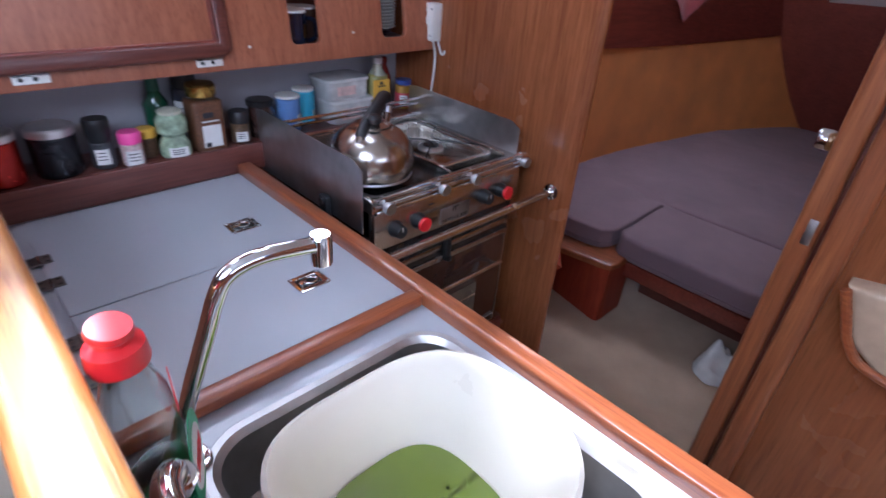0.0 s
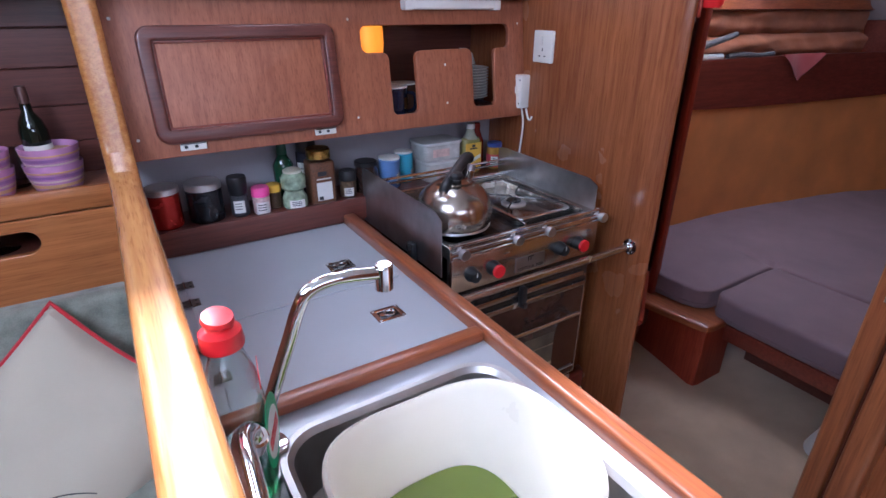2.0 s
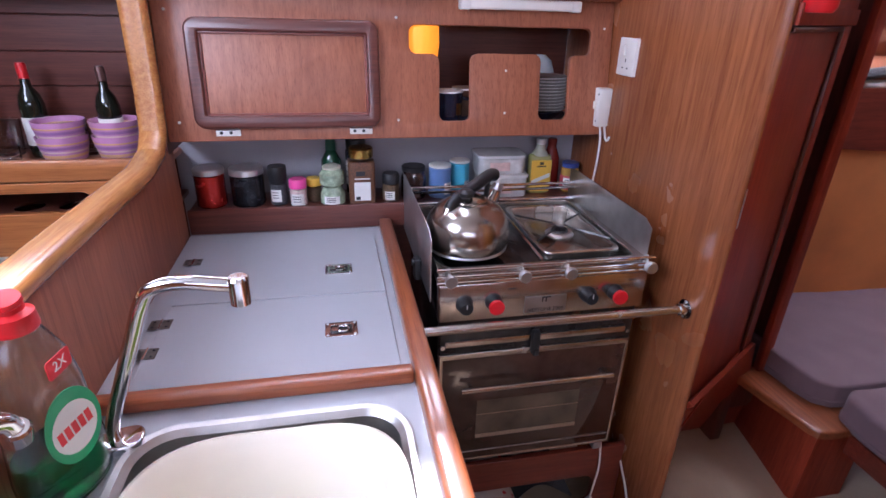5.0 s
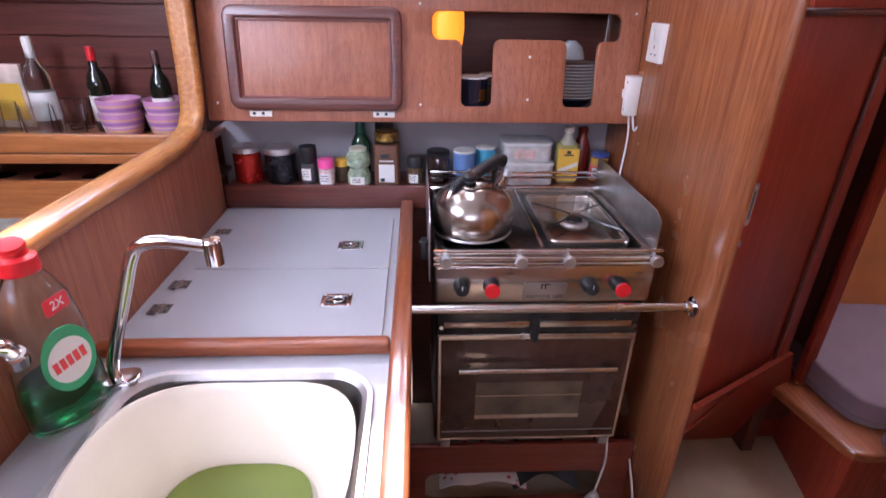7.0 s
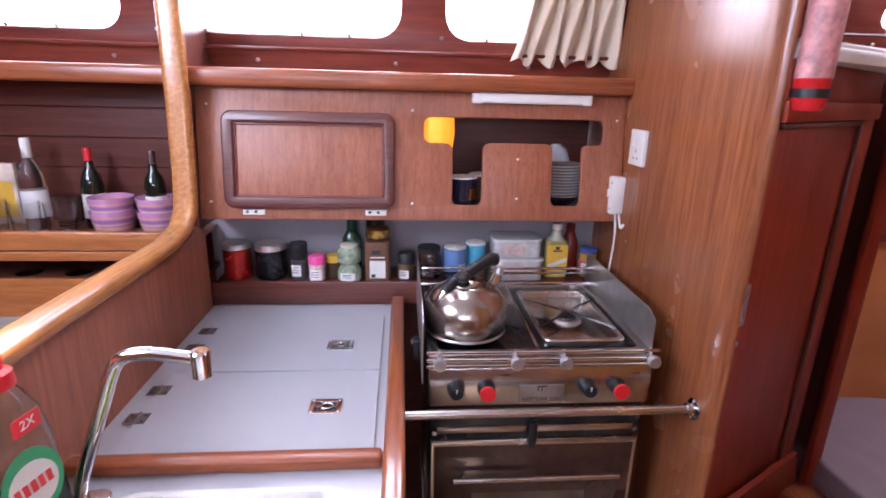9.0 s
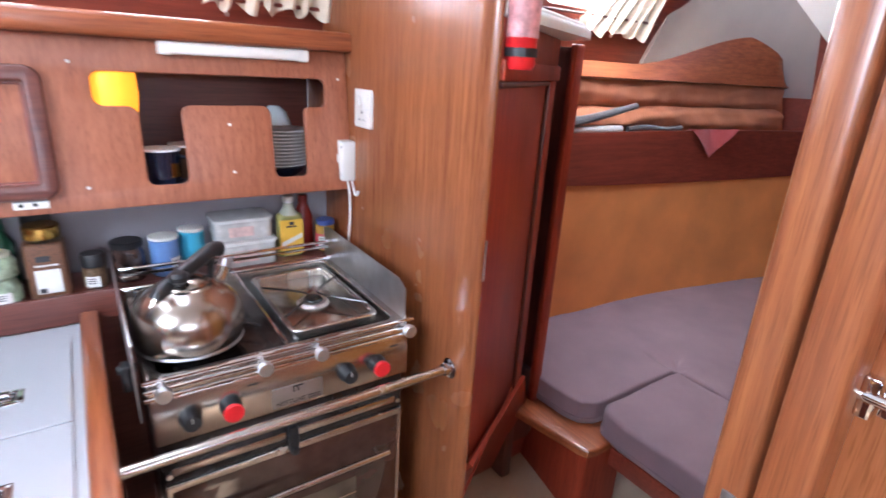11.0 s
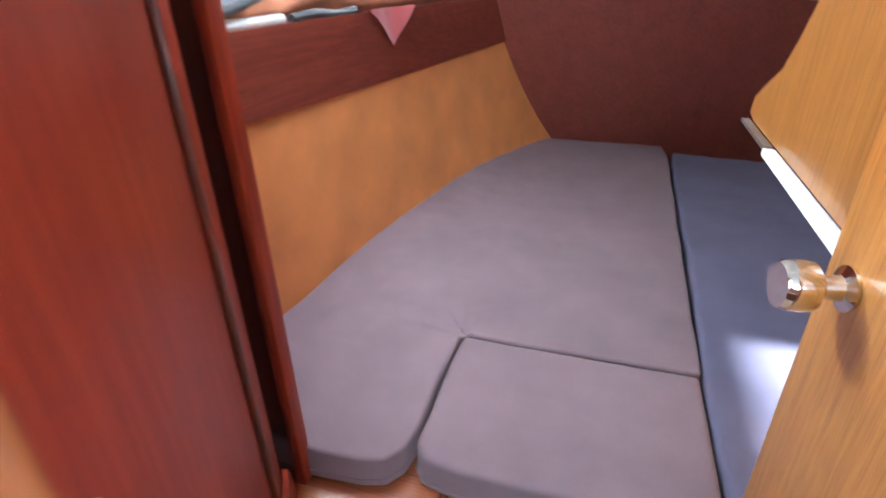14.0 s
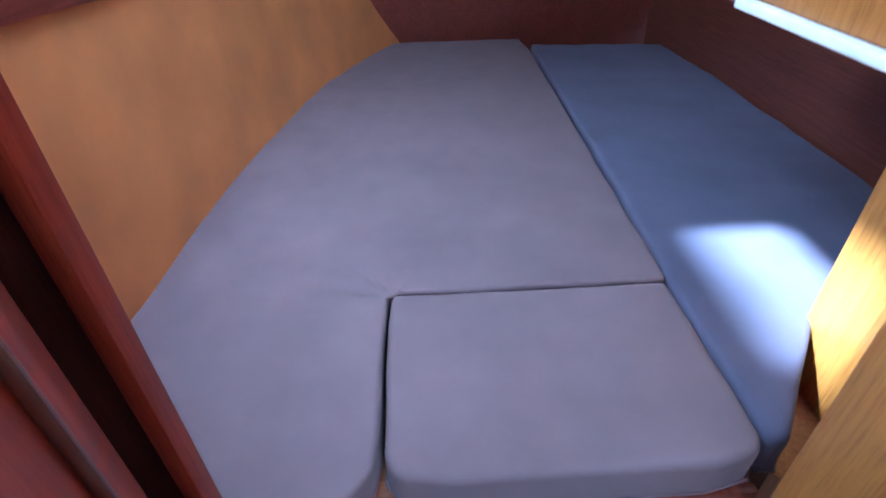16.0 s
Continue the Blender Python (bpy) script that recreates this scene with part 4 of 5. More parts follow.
def kettle():
    cx, cy, z = 0.086, 0.112, 0.826
    t = thing("kettle", (cx, cy, z), "round worn stainless steel whistling kettle on the hob", "kettle")
    part("body", lathe([(0, 0), (0.08, 0), (0.086, 0.003), (0.0905, 0.012), (0.0935, 0.028), (0.094, 0.04), (0.091, 0.059), (0.083, 0.078), (0.068, 0.095), (0.05, 0.106), (0.044, 0.1085), (0.04, 0.109), (0.0, 0.109)], cx, cy, z, 48), KETTLE, t)
    part("base_seam", lathe([(0.083, 0.0), (0.0885, 0.0012), (0.0905, 0.004), (0.089, 0.007)], cx, cy, z, 48), DULLSTEEL, t)
    lid_ = part("lid", lathe([(0.04, 0.108), (0.041, 0.112), (0.032, 0.118), (0.012, 0.122), (0, 0.122)], cx, cy, z, 30), KETTLE, t)
    part("lid_knob", lathe([(0, 0.134), (0.008, 0.136), (0.009, 0.14), (0.016, 0.145), (0.017, 0.153), (0.011, 0.159), (0, 0.16)], cx - 0.012, cy - 0.026, z - 0.019, 18), BLACK, lid_)
    d = Vector((0.86, 0.51, 0)).normalized()
    p = lambda r, h: (cx + d.x * r, cy + d.y * r, z + h)
    part("handle", tube([p(-0.058, 0.098), p(-0.048, 0.109), p(-0.018, 0.123), p(0.028, 0.14), p(0.064, 0.152), p(0.08, 0.149)], (0.012, 0.0145), 14, 5), BLACK, t, "black moulded handle")
    part("handle_stay", tube([p(0.062, 0.15), p(0.058, 0.13), p(0.056, 0.112), p(0.055, 0.09)], 0.006, 10, 4), BLACK, t)
    part("handle_mount", joined(tube([p(-0.066, 0.086), p(-0.056, 0.106)], 0.008, 10, 0)), KETTLE, t)
    spout = part("spout", tube([p(0.06, 0.078), p(0.08, 0.098), p(0.09, 0.117)], (0.017, 0.011), 14, 4), KETTLE, t)
    part("whistle", tube([p(0.088, 0.113), p(0.094, 0.127)], 0.0125, 12, 0), DULLSTEEL, spout)


kettle()

bar = thing("grab_rail", (0.25, -0.075, 0.72), "polished steel crash bar across the cooker", "grab rail")
part("bar", tube([(-0.05, -0.075, 0.727), (0.53, -0.075, 0.727)], 0.0095, 16, 0), STEEL, bar)
fl = part("flange", lathe([(0, 0), (0.022, 0), (0.022, 0.003), (0.0125, 0.006), (0.0125, 0.018), (0, 0.018)], m=pose(0.54, -0.075, 0.727, 0, -90, 0)), CHROME, bar)
part("screws", joined(*[lathe([(0, 0), (0.004, 0), (0.003, 0.002), (0, 0.002)], m=pose(0.5365, -0.075 + dy, 0.727 + dz, 0, -90, 0), seg=8) for dy, dz in ((0, 0.0175), (0, -0.0175), (0.0175, 0))]), DULLSTEEL, fl)

# ---- galley: jars on the ledge ----
LEDGE = 0.8155


def jar(name, x, y, prof, body_mat, label, cap=None, cap_mat=None, band=None, band_mat=PAPER, category="jar", cap_name="lid", patch=None):
    t = thing(name, (x, y, LEDGE), label, category, "jars on the galley ledge")
    part("body", lathe(prof, x, y, LEDGE, 22), body_mat, t)
    if cap:
        part(cap_name, lathe(cap, x, y, LEDGE, 22), cap_mat, t)
    if band:
        r, z0, z1 = band
        part("label", lathe([(r - 0.001, z0), (r, z0), (r, z1), (r - 0.001, z1)], x, y, LEDGE, 22), band_mat, t)
    if patch:
        r, z0, z1, a0, a1, mat = patch
        bm = sheet(lambda u, v: (x + r * math.cos(radians(a0 + (a1 - a0) * u)), y + r * math.sin(radians(a0 + (a1 - a0) * u)), LEDGE + z0 + (z1 - z0) * v), 8, 2, 0.0006)
        lab = part("label_patch", bm, mat, t)
        bars = []
        for k in range(3):
            zz = z1 - (z1 - z0) * (0.25 + 0.22 * k)
            bars.append(sheet(lambda u, v: (x + (r + 0.0006) * math.cos(radians(a0 + (a1 - a0) * (0.15 + 0.6 * u))), y + (r + 0.0006) * math.sin(radians(a0 + (a1 - a0) * (0.15 + 0.6 * u))), LEDGE + zz + 0.002 * v), 6, 1, 0.0003))
        part("print", joined(*bars), INK, lab)
    return t


def can(r, h, s=0.004):
    return [(0, 0), (r - s, 0), (r, s), (r, h - s), (r - s, h), (0, h)]


def lid_of(r, z, h):
    return [(0, z), (r, z), (r, z + h * 0.8), (r - 0.003, z + h), (0, z + h)]


jar("canister", -0.522, 0.49, can(0.038, 0.088), REDTIN, "red metallic canister with a steel lid", lid_of(0.039, 0.088, 0.016), SATIN, category="canister")
jar("canister", -0.428, 0.49, can(0.043, 0.085), plain("black_tin", (0.015, 0.015, 0.018), 0.25, 0.3, vary=0.2), "black canister with a steel lid", lid_of(0.044, 0.085, 0.017), SATIN, category="canister")
jar("spice_grinder", -0.348, 0.478, can(0.023, 0.06), plain("pepper", (0.05, 0.05, 0.055), 0.3, vary=0.6, scale=300), "clear pepper grinder with a black top", [(0, 0.058), (0.021, 0.058), (0.024, 0.07), (0.025, 0.1), (0.023, 0.106), (0, 0.106)], BLACK, patch=(0.0235, 0.012, 0.045, -140, -70, PAPER))
jar("spice_jar", -0.296, 0.462, can(0.022, 0.05), plain("pink_salt", (0.6, 0.45, 0.42), 0.3, vary=0.3, scale=200), "small spice jar with a pink lid", lid_of(0.0235, 0.05, 0.024), PINK, patch=(0.0226, 0.004, 0.036, -140, -50, PAPER))
jar("spice_jar", -0.255, 0.492, can(0.02, 0.046), plain("brown_spice", (0.07, 0.04, 0.02), 0.4, vary=0.4, scale=200), "small dark spice jar with a yellow lid", lid_of(0.021, 0.046, 0.02), YELLOW)
jar("storage_jar", -0.205, 0.466, [(0, 0), (0.03, 0), (0.034, 0.005), (0.034, 0.03), (0.026, 0.045), (0.026, 0.05), (0.034, 0.058), (0.034, 0.085), (0.025, 0.098), (0, 0.098)], plain("green_herb_glass", (0.3, 0.38, 0.26), 0.12, vary=0.45, scale=60, coat=0.6), "waisted glass jar of pale green herbs", [(0, 0.097), (0.024, 0.097), (0.025, 0.104), (0.018, 0.108), (0, 0.108)], plain("cream_cap", (0.55, 0.55, 0.42), 0.4), patch=(0.0348, 0.006, 0.028, -130, -60, PAPER))
jar("oil_bottle", -0.205, 0.55, [(0, 0), (0.026, 0), (0.028, 0.004), (0.028, 0.1), (0.014, 0.125), (0.012, 0.13), (0, 0.13)], plain("dark_green_bottle", (0.015, 0.07, 0.035), 0.12, vary=0.2, coat=0.5), "slim dark green oil bottle", [(0, 0.129), (0.015, 0.129), (0.0125, 0.165), (0.011, 0.17), (0, 0.17)], plain("green_cap", (0.01, 0.09, 0.05), 0.3), category="bottle", cap_name="cap")


def coffee_jar():
    x, y = -0.125, 0.478
    t = thing("coffee_jar", (x, y, LEDGE), "square glass coffee jar with a gold lid", "jar", "jars on the galley ledge")
    part("body", plate(rounded(-0.036, -0.032, 0.036, 0.032, 0.012), [], 0.118, pose(x, y, LEDGE), 0.008), COFFEE, t, "glass body full of coffee granules")
    part("shoulder", lathe([(0.03, 0.116), (0.031, 0.124), (0.029, 0.126), (0, 0.126)], x, y, LEDGE, 24), CLEAR, t)
    part("lid", lathe([(0, 0.125), (0.032, 0.125), (0.033, 0.128), (0.033, 0.148), (0.03, 0.152), (0, 0.152)], x, y, LEDGE, 26), GOLDLID, t, "gold screw lid")
    lab = part("label", box(x - 0.022, y - 0.0335, LEDGE + 0.01, x + 0.022, y - 0.0322, LEDGE + 0.062, 0.0005, 1), PAPER, t)
    part("print", box(x - 0.018, y - 0.034, LEDGE + 0.012, x - 0.006, y - 0.0336, LEDGE + 0.022, 0), INK, lab)
    part("print", box(x - 0.02, y - 0.034, LEDGE + 0.07, x + 0.02, y - 0.0322, LEDGE + 0.073, 0), PAPER, lab)
    part("print", box(x - 0.016, y - 0.034, LEDGE + 0.08, x + 0.008, y - 0.0322, LEDGE + 0.092, 0), INK, lab)


coffee_jar()
jar("bottle_dark", -0.135, 0.552, can(0.03, 0.13), plain("dark_jar", (0.03, 0.03, 0.045), 0.25, vary=0.2), "dark bottle with a white label behind the coffee", lid_of(0.028, 0.13, 0.03), BLACK, patch=(0.0305, 0.03, 0.1, -170, -110, PAPER), category="bottle")
jar("spice_jar", -0.045, 0.475, can(0.0235, 0.05), plain("brown_seed", (0.1, 0.06, 0.03), 0.35, vary=0.6, scale=260), "small spice jar with a black lid", lid_of(0.0245, 0.05, 0.028), BLACK, patch=(0.024, 0.006, 0.03, -140, -70, PAPER))
jar("storage_jar", 0.022, 0.495, [(0, 0), (0.033, 0), (0.036, 0.005), (0.036, 0.06), (0.03, 0.072), (0.03, 0.08), (0, 0.08)], plain("dark_coffee_glass", (0.045, 0.025, 0.02), 0.1, vary=0.4, scale=80, coat=0.6), "round jar of dark contents with a black lid", lid_of(0.034, 0.078, 0.014), BLACK, patch=(0.0366, 0.008, 0.04, -120, -70, plain("brown_label", (0.2, 0.15, 0.12), 0.5)))
jar("salt_drum", 0.098, 0.492, can(0.032, 0.088), BLUE, "blue card drum with a white lid", lid_of(0.0325, 0.088, 0.007), WHITE, patch=(0.0326, 0.012, 0.045, -75, -20, PAPER), category="drum")
jar("salt_drum", 0.162, 0.52, can(0.029, 0.092), CYAN, "turquoise card drum with a white lid", lid_of(0.0295, 0.092, 0.007), WHITE, patch=(0.0296, 0.012, 0.04, -70, -20, PAPER), category="drum")


def tub(name, x0, y0, x1, y1, z0, h, label):
    t = thing(name, ((x0 + x1) / 2, (y0 + y1) / 2, z0), label, "food tub", "food tubs on the galley ledge")
    m = plain("milky_" + name, (0.5, 0.49, 0.47), 0.25, vary=0.18, scale=25, coat=0.3)
    part("box", plate(rounded(x0, y0, x1, y1, 0.02), [], h, pose(0, 0, z0), 0.006), m, t)
    part("lid", plate(rounded(x0 - 0.004, y0 - 0.004, x1 + 0.004, y1 + 0.004, 0.022), [], 0.008, pose(0, 0, z0 + h + 0.0005), 0.003), plain("milky_lid", (0.6, 0.6, 0.58), 0.2, vary=0.08, coat=0.3), t)
    part("contents_label", box(x0 + 0.03, y0 - 0.002, z0 + h * 0.2, x1 - 0.05, y0 - 0.0005, z0 + h * 0.75, 0), plain("pinkish_contents", (0.6, 0.42, 0.38), 0.5, vary=0.2, scale=60), t)


tub("food_tub", 0.215, 0.455, 0.355, 0.56, LEDGE, 0.055, "milky plastic food tub of pale contents")
tub("food_tub", 0.21, 0.47, 0.35, 0.572, LEDGE + 0.065, 0.045, "milky plastic food tub stacked on another")


def mustard():
    x, y = 0.4, 0.5
    t = thing("sauce_bottle", (x, y, LEDGE), "flat bottle with a yellow label", "bottle", "jars on the galley ledge")
    part("body", plate(rounded(-0.034, -0.02, 0.034, 0.02, 0.016), [], 0.115, pose(x, y, LEDGE), 0.01), plain("oil_glass", (0.3, 0.28, 0.1), 0.08, vary=0.15, coat=0.6), t)
    part("neck", lathe([(0.026, 0.112), (0.015, 0.13), (0.013, 0.145), (0, 0.145)], x, y, LEDGE, 20), plain("oil_neck", (0.4, 0.4, 0.3), 0.1, coat=0.6), t)
    part("cap", lathe([(0, 0.144), (0.0145, 0.144), (0.0145, 0.16), (0, 0.162)], x, y, LEDGE, 18), WHITE, t)
    lab = part("label", box(x - 0.031, y - 0.0222, LEDGE + 0.006, x + 0.031, y - 0.0205, LEDGE + 0.1, 0.0005, 1), YELLOW, t, "yellow label")
    part("print", joined(box(x - 0.014, y - 0.0228, LEDGE + 0.08, x + 0.014, y - 0.0223, LEDGE + 0.084, 0), box(x - 0.006, y - 0.0228, LEDGE + 0.086, x + 0.006, y - 0.0223, LEDGE + 0.095, 0)), INK, lab)
    part("scroll", plate([(-0.028, 0.0), (0.028, 0.022), (0.028, 0.034), (-0.028, 0.012)], [], 0.0006, facing_front(x, y - 0.0223, LEDGE + 0.028)), PAPER, lab)


mustard()
jar("ketchup_bottle", 0.455, 0.545, [(0, 0), (0.026, 0), (0.028, 0.01), (0.026, 0.09), (0.015, 0.12), (0.012, 0.13), (0, 0.13)], SAUCE, "dark red sauce bottle", lid_of(0.014, 0.13, 0.02), SAUCE, category="bottle", cap_name="cap")
jar("pepper_jar", 0.5, 0.497, can(0.0265, 0.074), plain("yellow_pickle", (0.42, 0.24, 0.05), 0.15, vary=0.3, scale=60, coat=0.5), "glass jar of yellow pickle with a blue lid", lid_of(0.0255, 0.074, 0.014), plain("blue_lid", (0.05, 0.08, 0.26), 0.3), band=(0.0272, 0.008, 0.05), band_mat=plain("red_label", (0.5, 0.06, 0.08), 0.4), patch=(0.0278, 0.014, 0.044, -150, -100, PAPER))


# ---- galley: locker door and crockery ----
def locker_door():
    t = thing("cupboard_front", (-0.29, 0.4, 1.03), "framed teak locker door with rounded corners, shut", "cupboard door")
    m = FRONT @ pose(0, 0, 0.0145)
    part("panel", plate(rounded(-0.49, 0.05, -0.095, 0.255, 0.008), [], 0.006, m, 0.001), PANEL_Z, t)
    fr = part("frame", plate(rounded(-0.51, 0.03, -0.075, 0.275, 0.028), [rounded(-0.48, 0.06, -0.105, 0.245, 0.004)], 0.019, m, 0.006), DARK_X, t, "dark rounded frame")
    part("bead", plate(rounded(-0.482, 0.058, -0.103, 0.247, 0.004), [rounded(-0.475, 0.065, -0.11, 0.24, 0.003)], 0.01, m, 0.002), RED_X, t)
    for x in (-0.44, -0.125):
        h = part("hinge", plate(rounded(x - 0.028, 0.012, x + 0.028, 0.028, 0.002), [], 0.003, m, 0.0006), WHITE, t, "pale brass hinge")
        part("pin", tube([m @ Vector((x - 0.027, 0.028, 0.005)), m @ Vector((x + 0.027, 0.028, 0.005))], 0.003, 8, 0), CHROME, h)
        part("slots", joined(*[plate(rounded(x + d - 0.004, 0.0165, x + d + 0.004, 0.0235, 0.003), [], 0.0006, m @ pose(0, 0, 0.003)) for d in (-0.016, 0.006)]), BLACK, h)
    return t


locker_door()
for k, (x, v) in enumerate(((-0.547, 0.045), (-0.547, 0.29), (-0.03, 0.045), (-0.03, 0.285), (0.25, 0.165), (0.25, 0.06), (0.515, 0.27))):
    solid("panel_screw", lathe([(0, 0), (0.0035, 0), (0.0025, 0.0012), (0, 0.0014)], m=FRONT @ pose(x, v, 0.0141), seg=10), PAPER, "small bright screw head in the teak panel", "screw", "screws in the locker front")


def mug(x, y, z, material, label):
    t = thing("mug", (x, y, z), label, "mug", "mugs in the crockery locker")
    part("cup", lathe([(0, 0), (0.035, 0), (0.038, 0.004), (0.04, 0.092), (0.0385, 0.093), (0.036, 0.09), (0.034, 0.008), (0, 0.006)], x, y, z, 28), material, t)
    part("rim", lathe([(0.0375, 0.0905), (0.0405, 0.0905), (0.0405, 0.0945), (0.0375, 0.0945)], x, y, z, 28), CHINA, t, "white rim")
    part("handle", tube([(x + 0.037, y - 0.008, z + 0.075), (x + 0.062, y - 0.012, z + 0.068), (x + 0.062, y - 0.012, z + 0.03), (x + 0.037, y - 0.008, z + 0.02)], 0.005, 8, 4), material, t)
    part("motif", sheet(lambda u, v: (x + 0.0412 * math.cos(radians(-70 + 35 * u)), y + 0.0412 * math.sin(radians(-70 + 35 * u)), z + 0.035 + 0.03 * v), 6, 2, 0.0005), GOLDLID, t)
    return t


NAVY = plain("navy_glaze", (0.01, 0.014, 0.03), 0.12, vary=0.1, coat=0.5)
mug(0.112, 0.475, 1.0205, NAVY, "navy mug with a white rim on the locker shelf")
mug(0.175, 0.53, 1.0205, plain("brown_glaze", (0.1, 0.05, 0.03), 0.2, vary=0.2), "brown mug behind the cut-out")
for k in range(11):
    solid("plate", lathe([(0, 0), (0.045, 0), (0.075, 0.005), (0.078, 0.006), (0.075, 0.0075), (0.045, 0.003), (0, 0.003)], 0.39, 0.53, 1.0205 + 0.035 + 0.0085 * k, 28), CHINA, "white rimmed plate in a pile", "plate", "pile of plates")
solid("bowl_stack", lathe([(0, 0), (0.035, 0), (0.06, 0.02), (0.068, 0.034), (0.064, 0.034), (0.03, 0.006), (0, 0.005)], 0.39, 0.53, 1.0205, 26), NAVY, "dark bowl under the pile of plates", "bowl")
solid("upturned_cup", lathe([(0, 0.045), (0.012, 0.045), (0.03, 0.03), (0.04, 0.0), (0.038, 0.0), (0.026, 0.028), (0, 0.04)], 0.385, 0.53, 1.158, 24), PALEBLUE, "grey cup upturned on the plates", "cup")
# Orange object on an invented stem; its lit look is emitted.
lantern = thing("lantern", (0.037, 0.48, 1.0205), "orange object inside the locker with an added glow", "lantern")
part("glow_body", lathe([(0, 0.155), (0.03, 0.155), (0.044, 0.172), (0.048, 0.21), (0.046, 0.25), (0.03, 0.272), (0, 0.274)], 0.037, 0.48, 1.0205, 24), AMBER, lantern, "orange body, brightness added as emission")
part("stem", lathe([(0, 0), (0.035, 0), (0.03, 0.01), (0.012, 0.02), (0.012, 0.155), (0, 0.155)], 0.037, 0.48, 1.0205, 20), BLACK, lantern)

strip = thing("strip_lamp", (0.28, 0.42, 1.3), "slim unlit white strip lamp under the shelf", "lamp")
part("housing", box(0.13, 0.415, 1.312, 0.43, 0.45, 1.337, 0.006, 3), TUBE, strip)
part("end_cap", box(0.123, 0.413, 1.31, 0.15, 0.452, 1.337, 0.005), WHITE, strip)
part("end_cap", box(0.41, 0.413, 1.31, 0.437, 0.452, 1.337, 0.005), WHITE, strip)

sock = thing("wall_socket", (0.535, 0.33, 1.17), "white switched mains socket on the bulkhead", "socket")
SIDE = Matrix(((0, 0, -1, 0.54), (-1, 0, 0, 0.33), (0, 1, 0, 1.17), (0, 0, 0, 1)))
part("plate", plate(rounded(-0.04, 0, 0.04, 0.088, 0.004), [], 0.009, SIDE, 0.002), WHITE, sock)
part("switch", plate(rounded(-0.006, 0.05, 0.006, 0.074, 0.001), [], 0.004, SIDE @ pose(0, 0, 0.009, 6, 0, 0), 0.001), WHITE, sock)
part("pin_holes", joined(*[plate(rounded(x - w, y - h, x + w, y + h, 0.0005, 2), [], 0.0004, SIDE @ pose(0, 0, 0.0091)) for x, y, w, h in ((0, 0.036, 0.002, 0.004), (-0.011, 0.018, 0.0035, 0.0018), (0.011, 0.018, 0.0035, 0.0018))]), BLACK, sock)
jb = thing("junction_box", (0.525, 0.4, 1.03), "white plastic switch box with a trailing cable", "switch box")
part("box", box(0.504, 0.383, 1.03, 0.54, 0.428, 1.13, 0.004), WHITE, jb)
part("switch", box(0.5, 0.4, 1.075, 0.504, 0.412, 1.095, 0.001), WHITE, jb)
part("screw_dots", joined(*[lathe([(0, 0), (0.003, 0), (0, 0.001)], m=pose(0.504, 0.39, z, 0, -90, 0), seg=8) for z in (1.045, 1.115)]), INK, jb)
part("cable", tube([(0.525, 0.4, 1.03), (0.527, 0.39, 0.99), (0.53, 0.396, 0.93), (0.528, 0.402, 0.85), (0.53, 0.398, 0.78), (0.53, 0.41, 0.66)], 0.003, 8, 5), WHITE, jb, "white flex")
part("cable_loop", tube([(0.53, 0.384, 1.03), (0.532, 0.372, 1.0), (0.533, 0.362, 0.998), (0.536, 0.36, 1.008)], 0.003, 8, 5), WHITE, jb)

# curtain gathered at the galley window
def curtain(name, x0, x1, m, top, bottom, label, amp=0.014, flare=0.0):
    t = thing(name, m @ Vector(((x0 + x1) / 2, bottom, 0.03)), label, "curtain")

    def f(u, v):
        w = x0 + (x1 - x0) * u - flare * (1 - v) * (1 - u)
        wave = amp * math.sin(u * 40) * (0.7 + 0.5 * (1 - v)) + 0.006 * noise.noise(Vector((u * 9, v * 4, 2)))
        return m @ Vector((w + 0.006 * math.sin(v * 9 + u * 20), bottom + (top - bottom) * v + 0.012 * math.sin(u * 31) * (1 - v), 0.03 + wave))

    part("cloth", sheet(f, 90, 14, 0.0015), CURTAIN, t)
    return t


curtain("curtain", 0.36, 0.535, WIN @ pose(0, 0, 0.02), 0.52, 0.07, "cream pleated curtain drawn to the window edge", flare=0.12)
curtain("curtain", 1.72, 1.95, FWIN @ pose(0, 0, 0.02), 0.55, 0.14, "cream curtain gathered beside the fore window", flare=0.2)
solid("curtain_wire", tube([FWIN @ Vector((1.15, 0.2, 0.045)), FWIN @ Vector((2.0, 0.2, 0.045))], 0.005, 8, 0), DARK_X, "thin dark curtain rod in the fore cabin", "curtain rod")
for k in range(14):
    solid("window_stud", lathe([(0, 0), (0.006, 0), (0.005, 0.002), (0, 0.003)], m=WIN @ pose(-1.2 + 0.125 * k, 0.12 if k % 3 else 0.05, 0.0201), seg=10), DULLSTEEL, "small dull screw cap in the mahogany", "screw", "window wall screws")
for k in range(8):
    solid("window_stud", lathe([(0, 0), (0.006, 0), (0.005, 0.002), (0, 0.003)], m=FWIN @ pose(1.2 + 0.09 * k, 0.165, 0.0201), seg=10), PAPER, "small bright screw cap under the fore window", "screw", "window wall screws")

# ---- under the cooker ----
def draped(x0, x1, y0, y1, z, h, seed):
    def f(u, v):
        x, y = x0 + (x1 - x0) * u, y0 + (y1 - y0) * v
        return (x, y, z + h * (0.5 + 0.5 * noise.noise(Vector((x * 9, y * 9, seed)))) * (0.3 + math.sin(math.pi * u) * math.sin(math.pi * min(1, v + 0.3))))
    return sheet(f, 30, 16, 0.004)


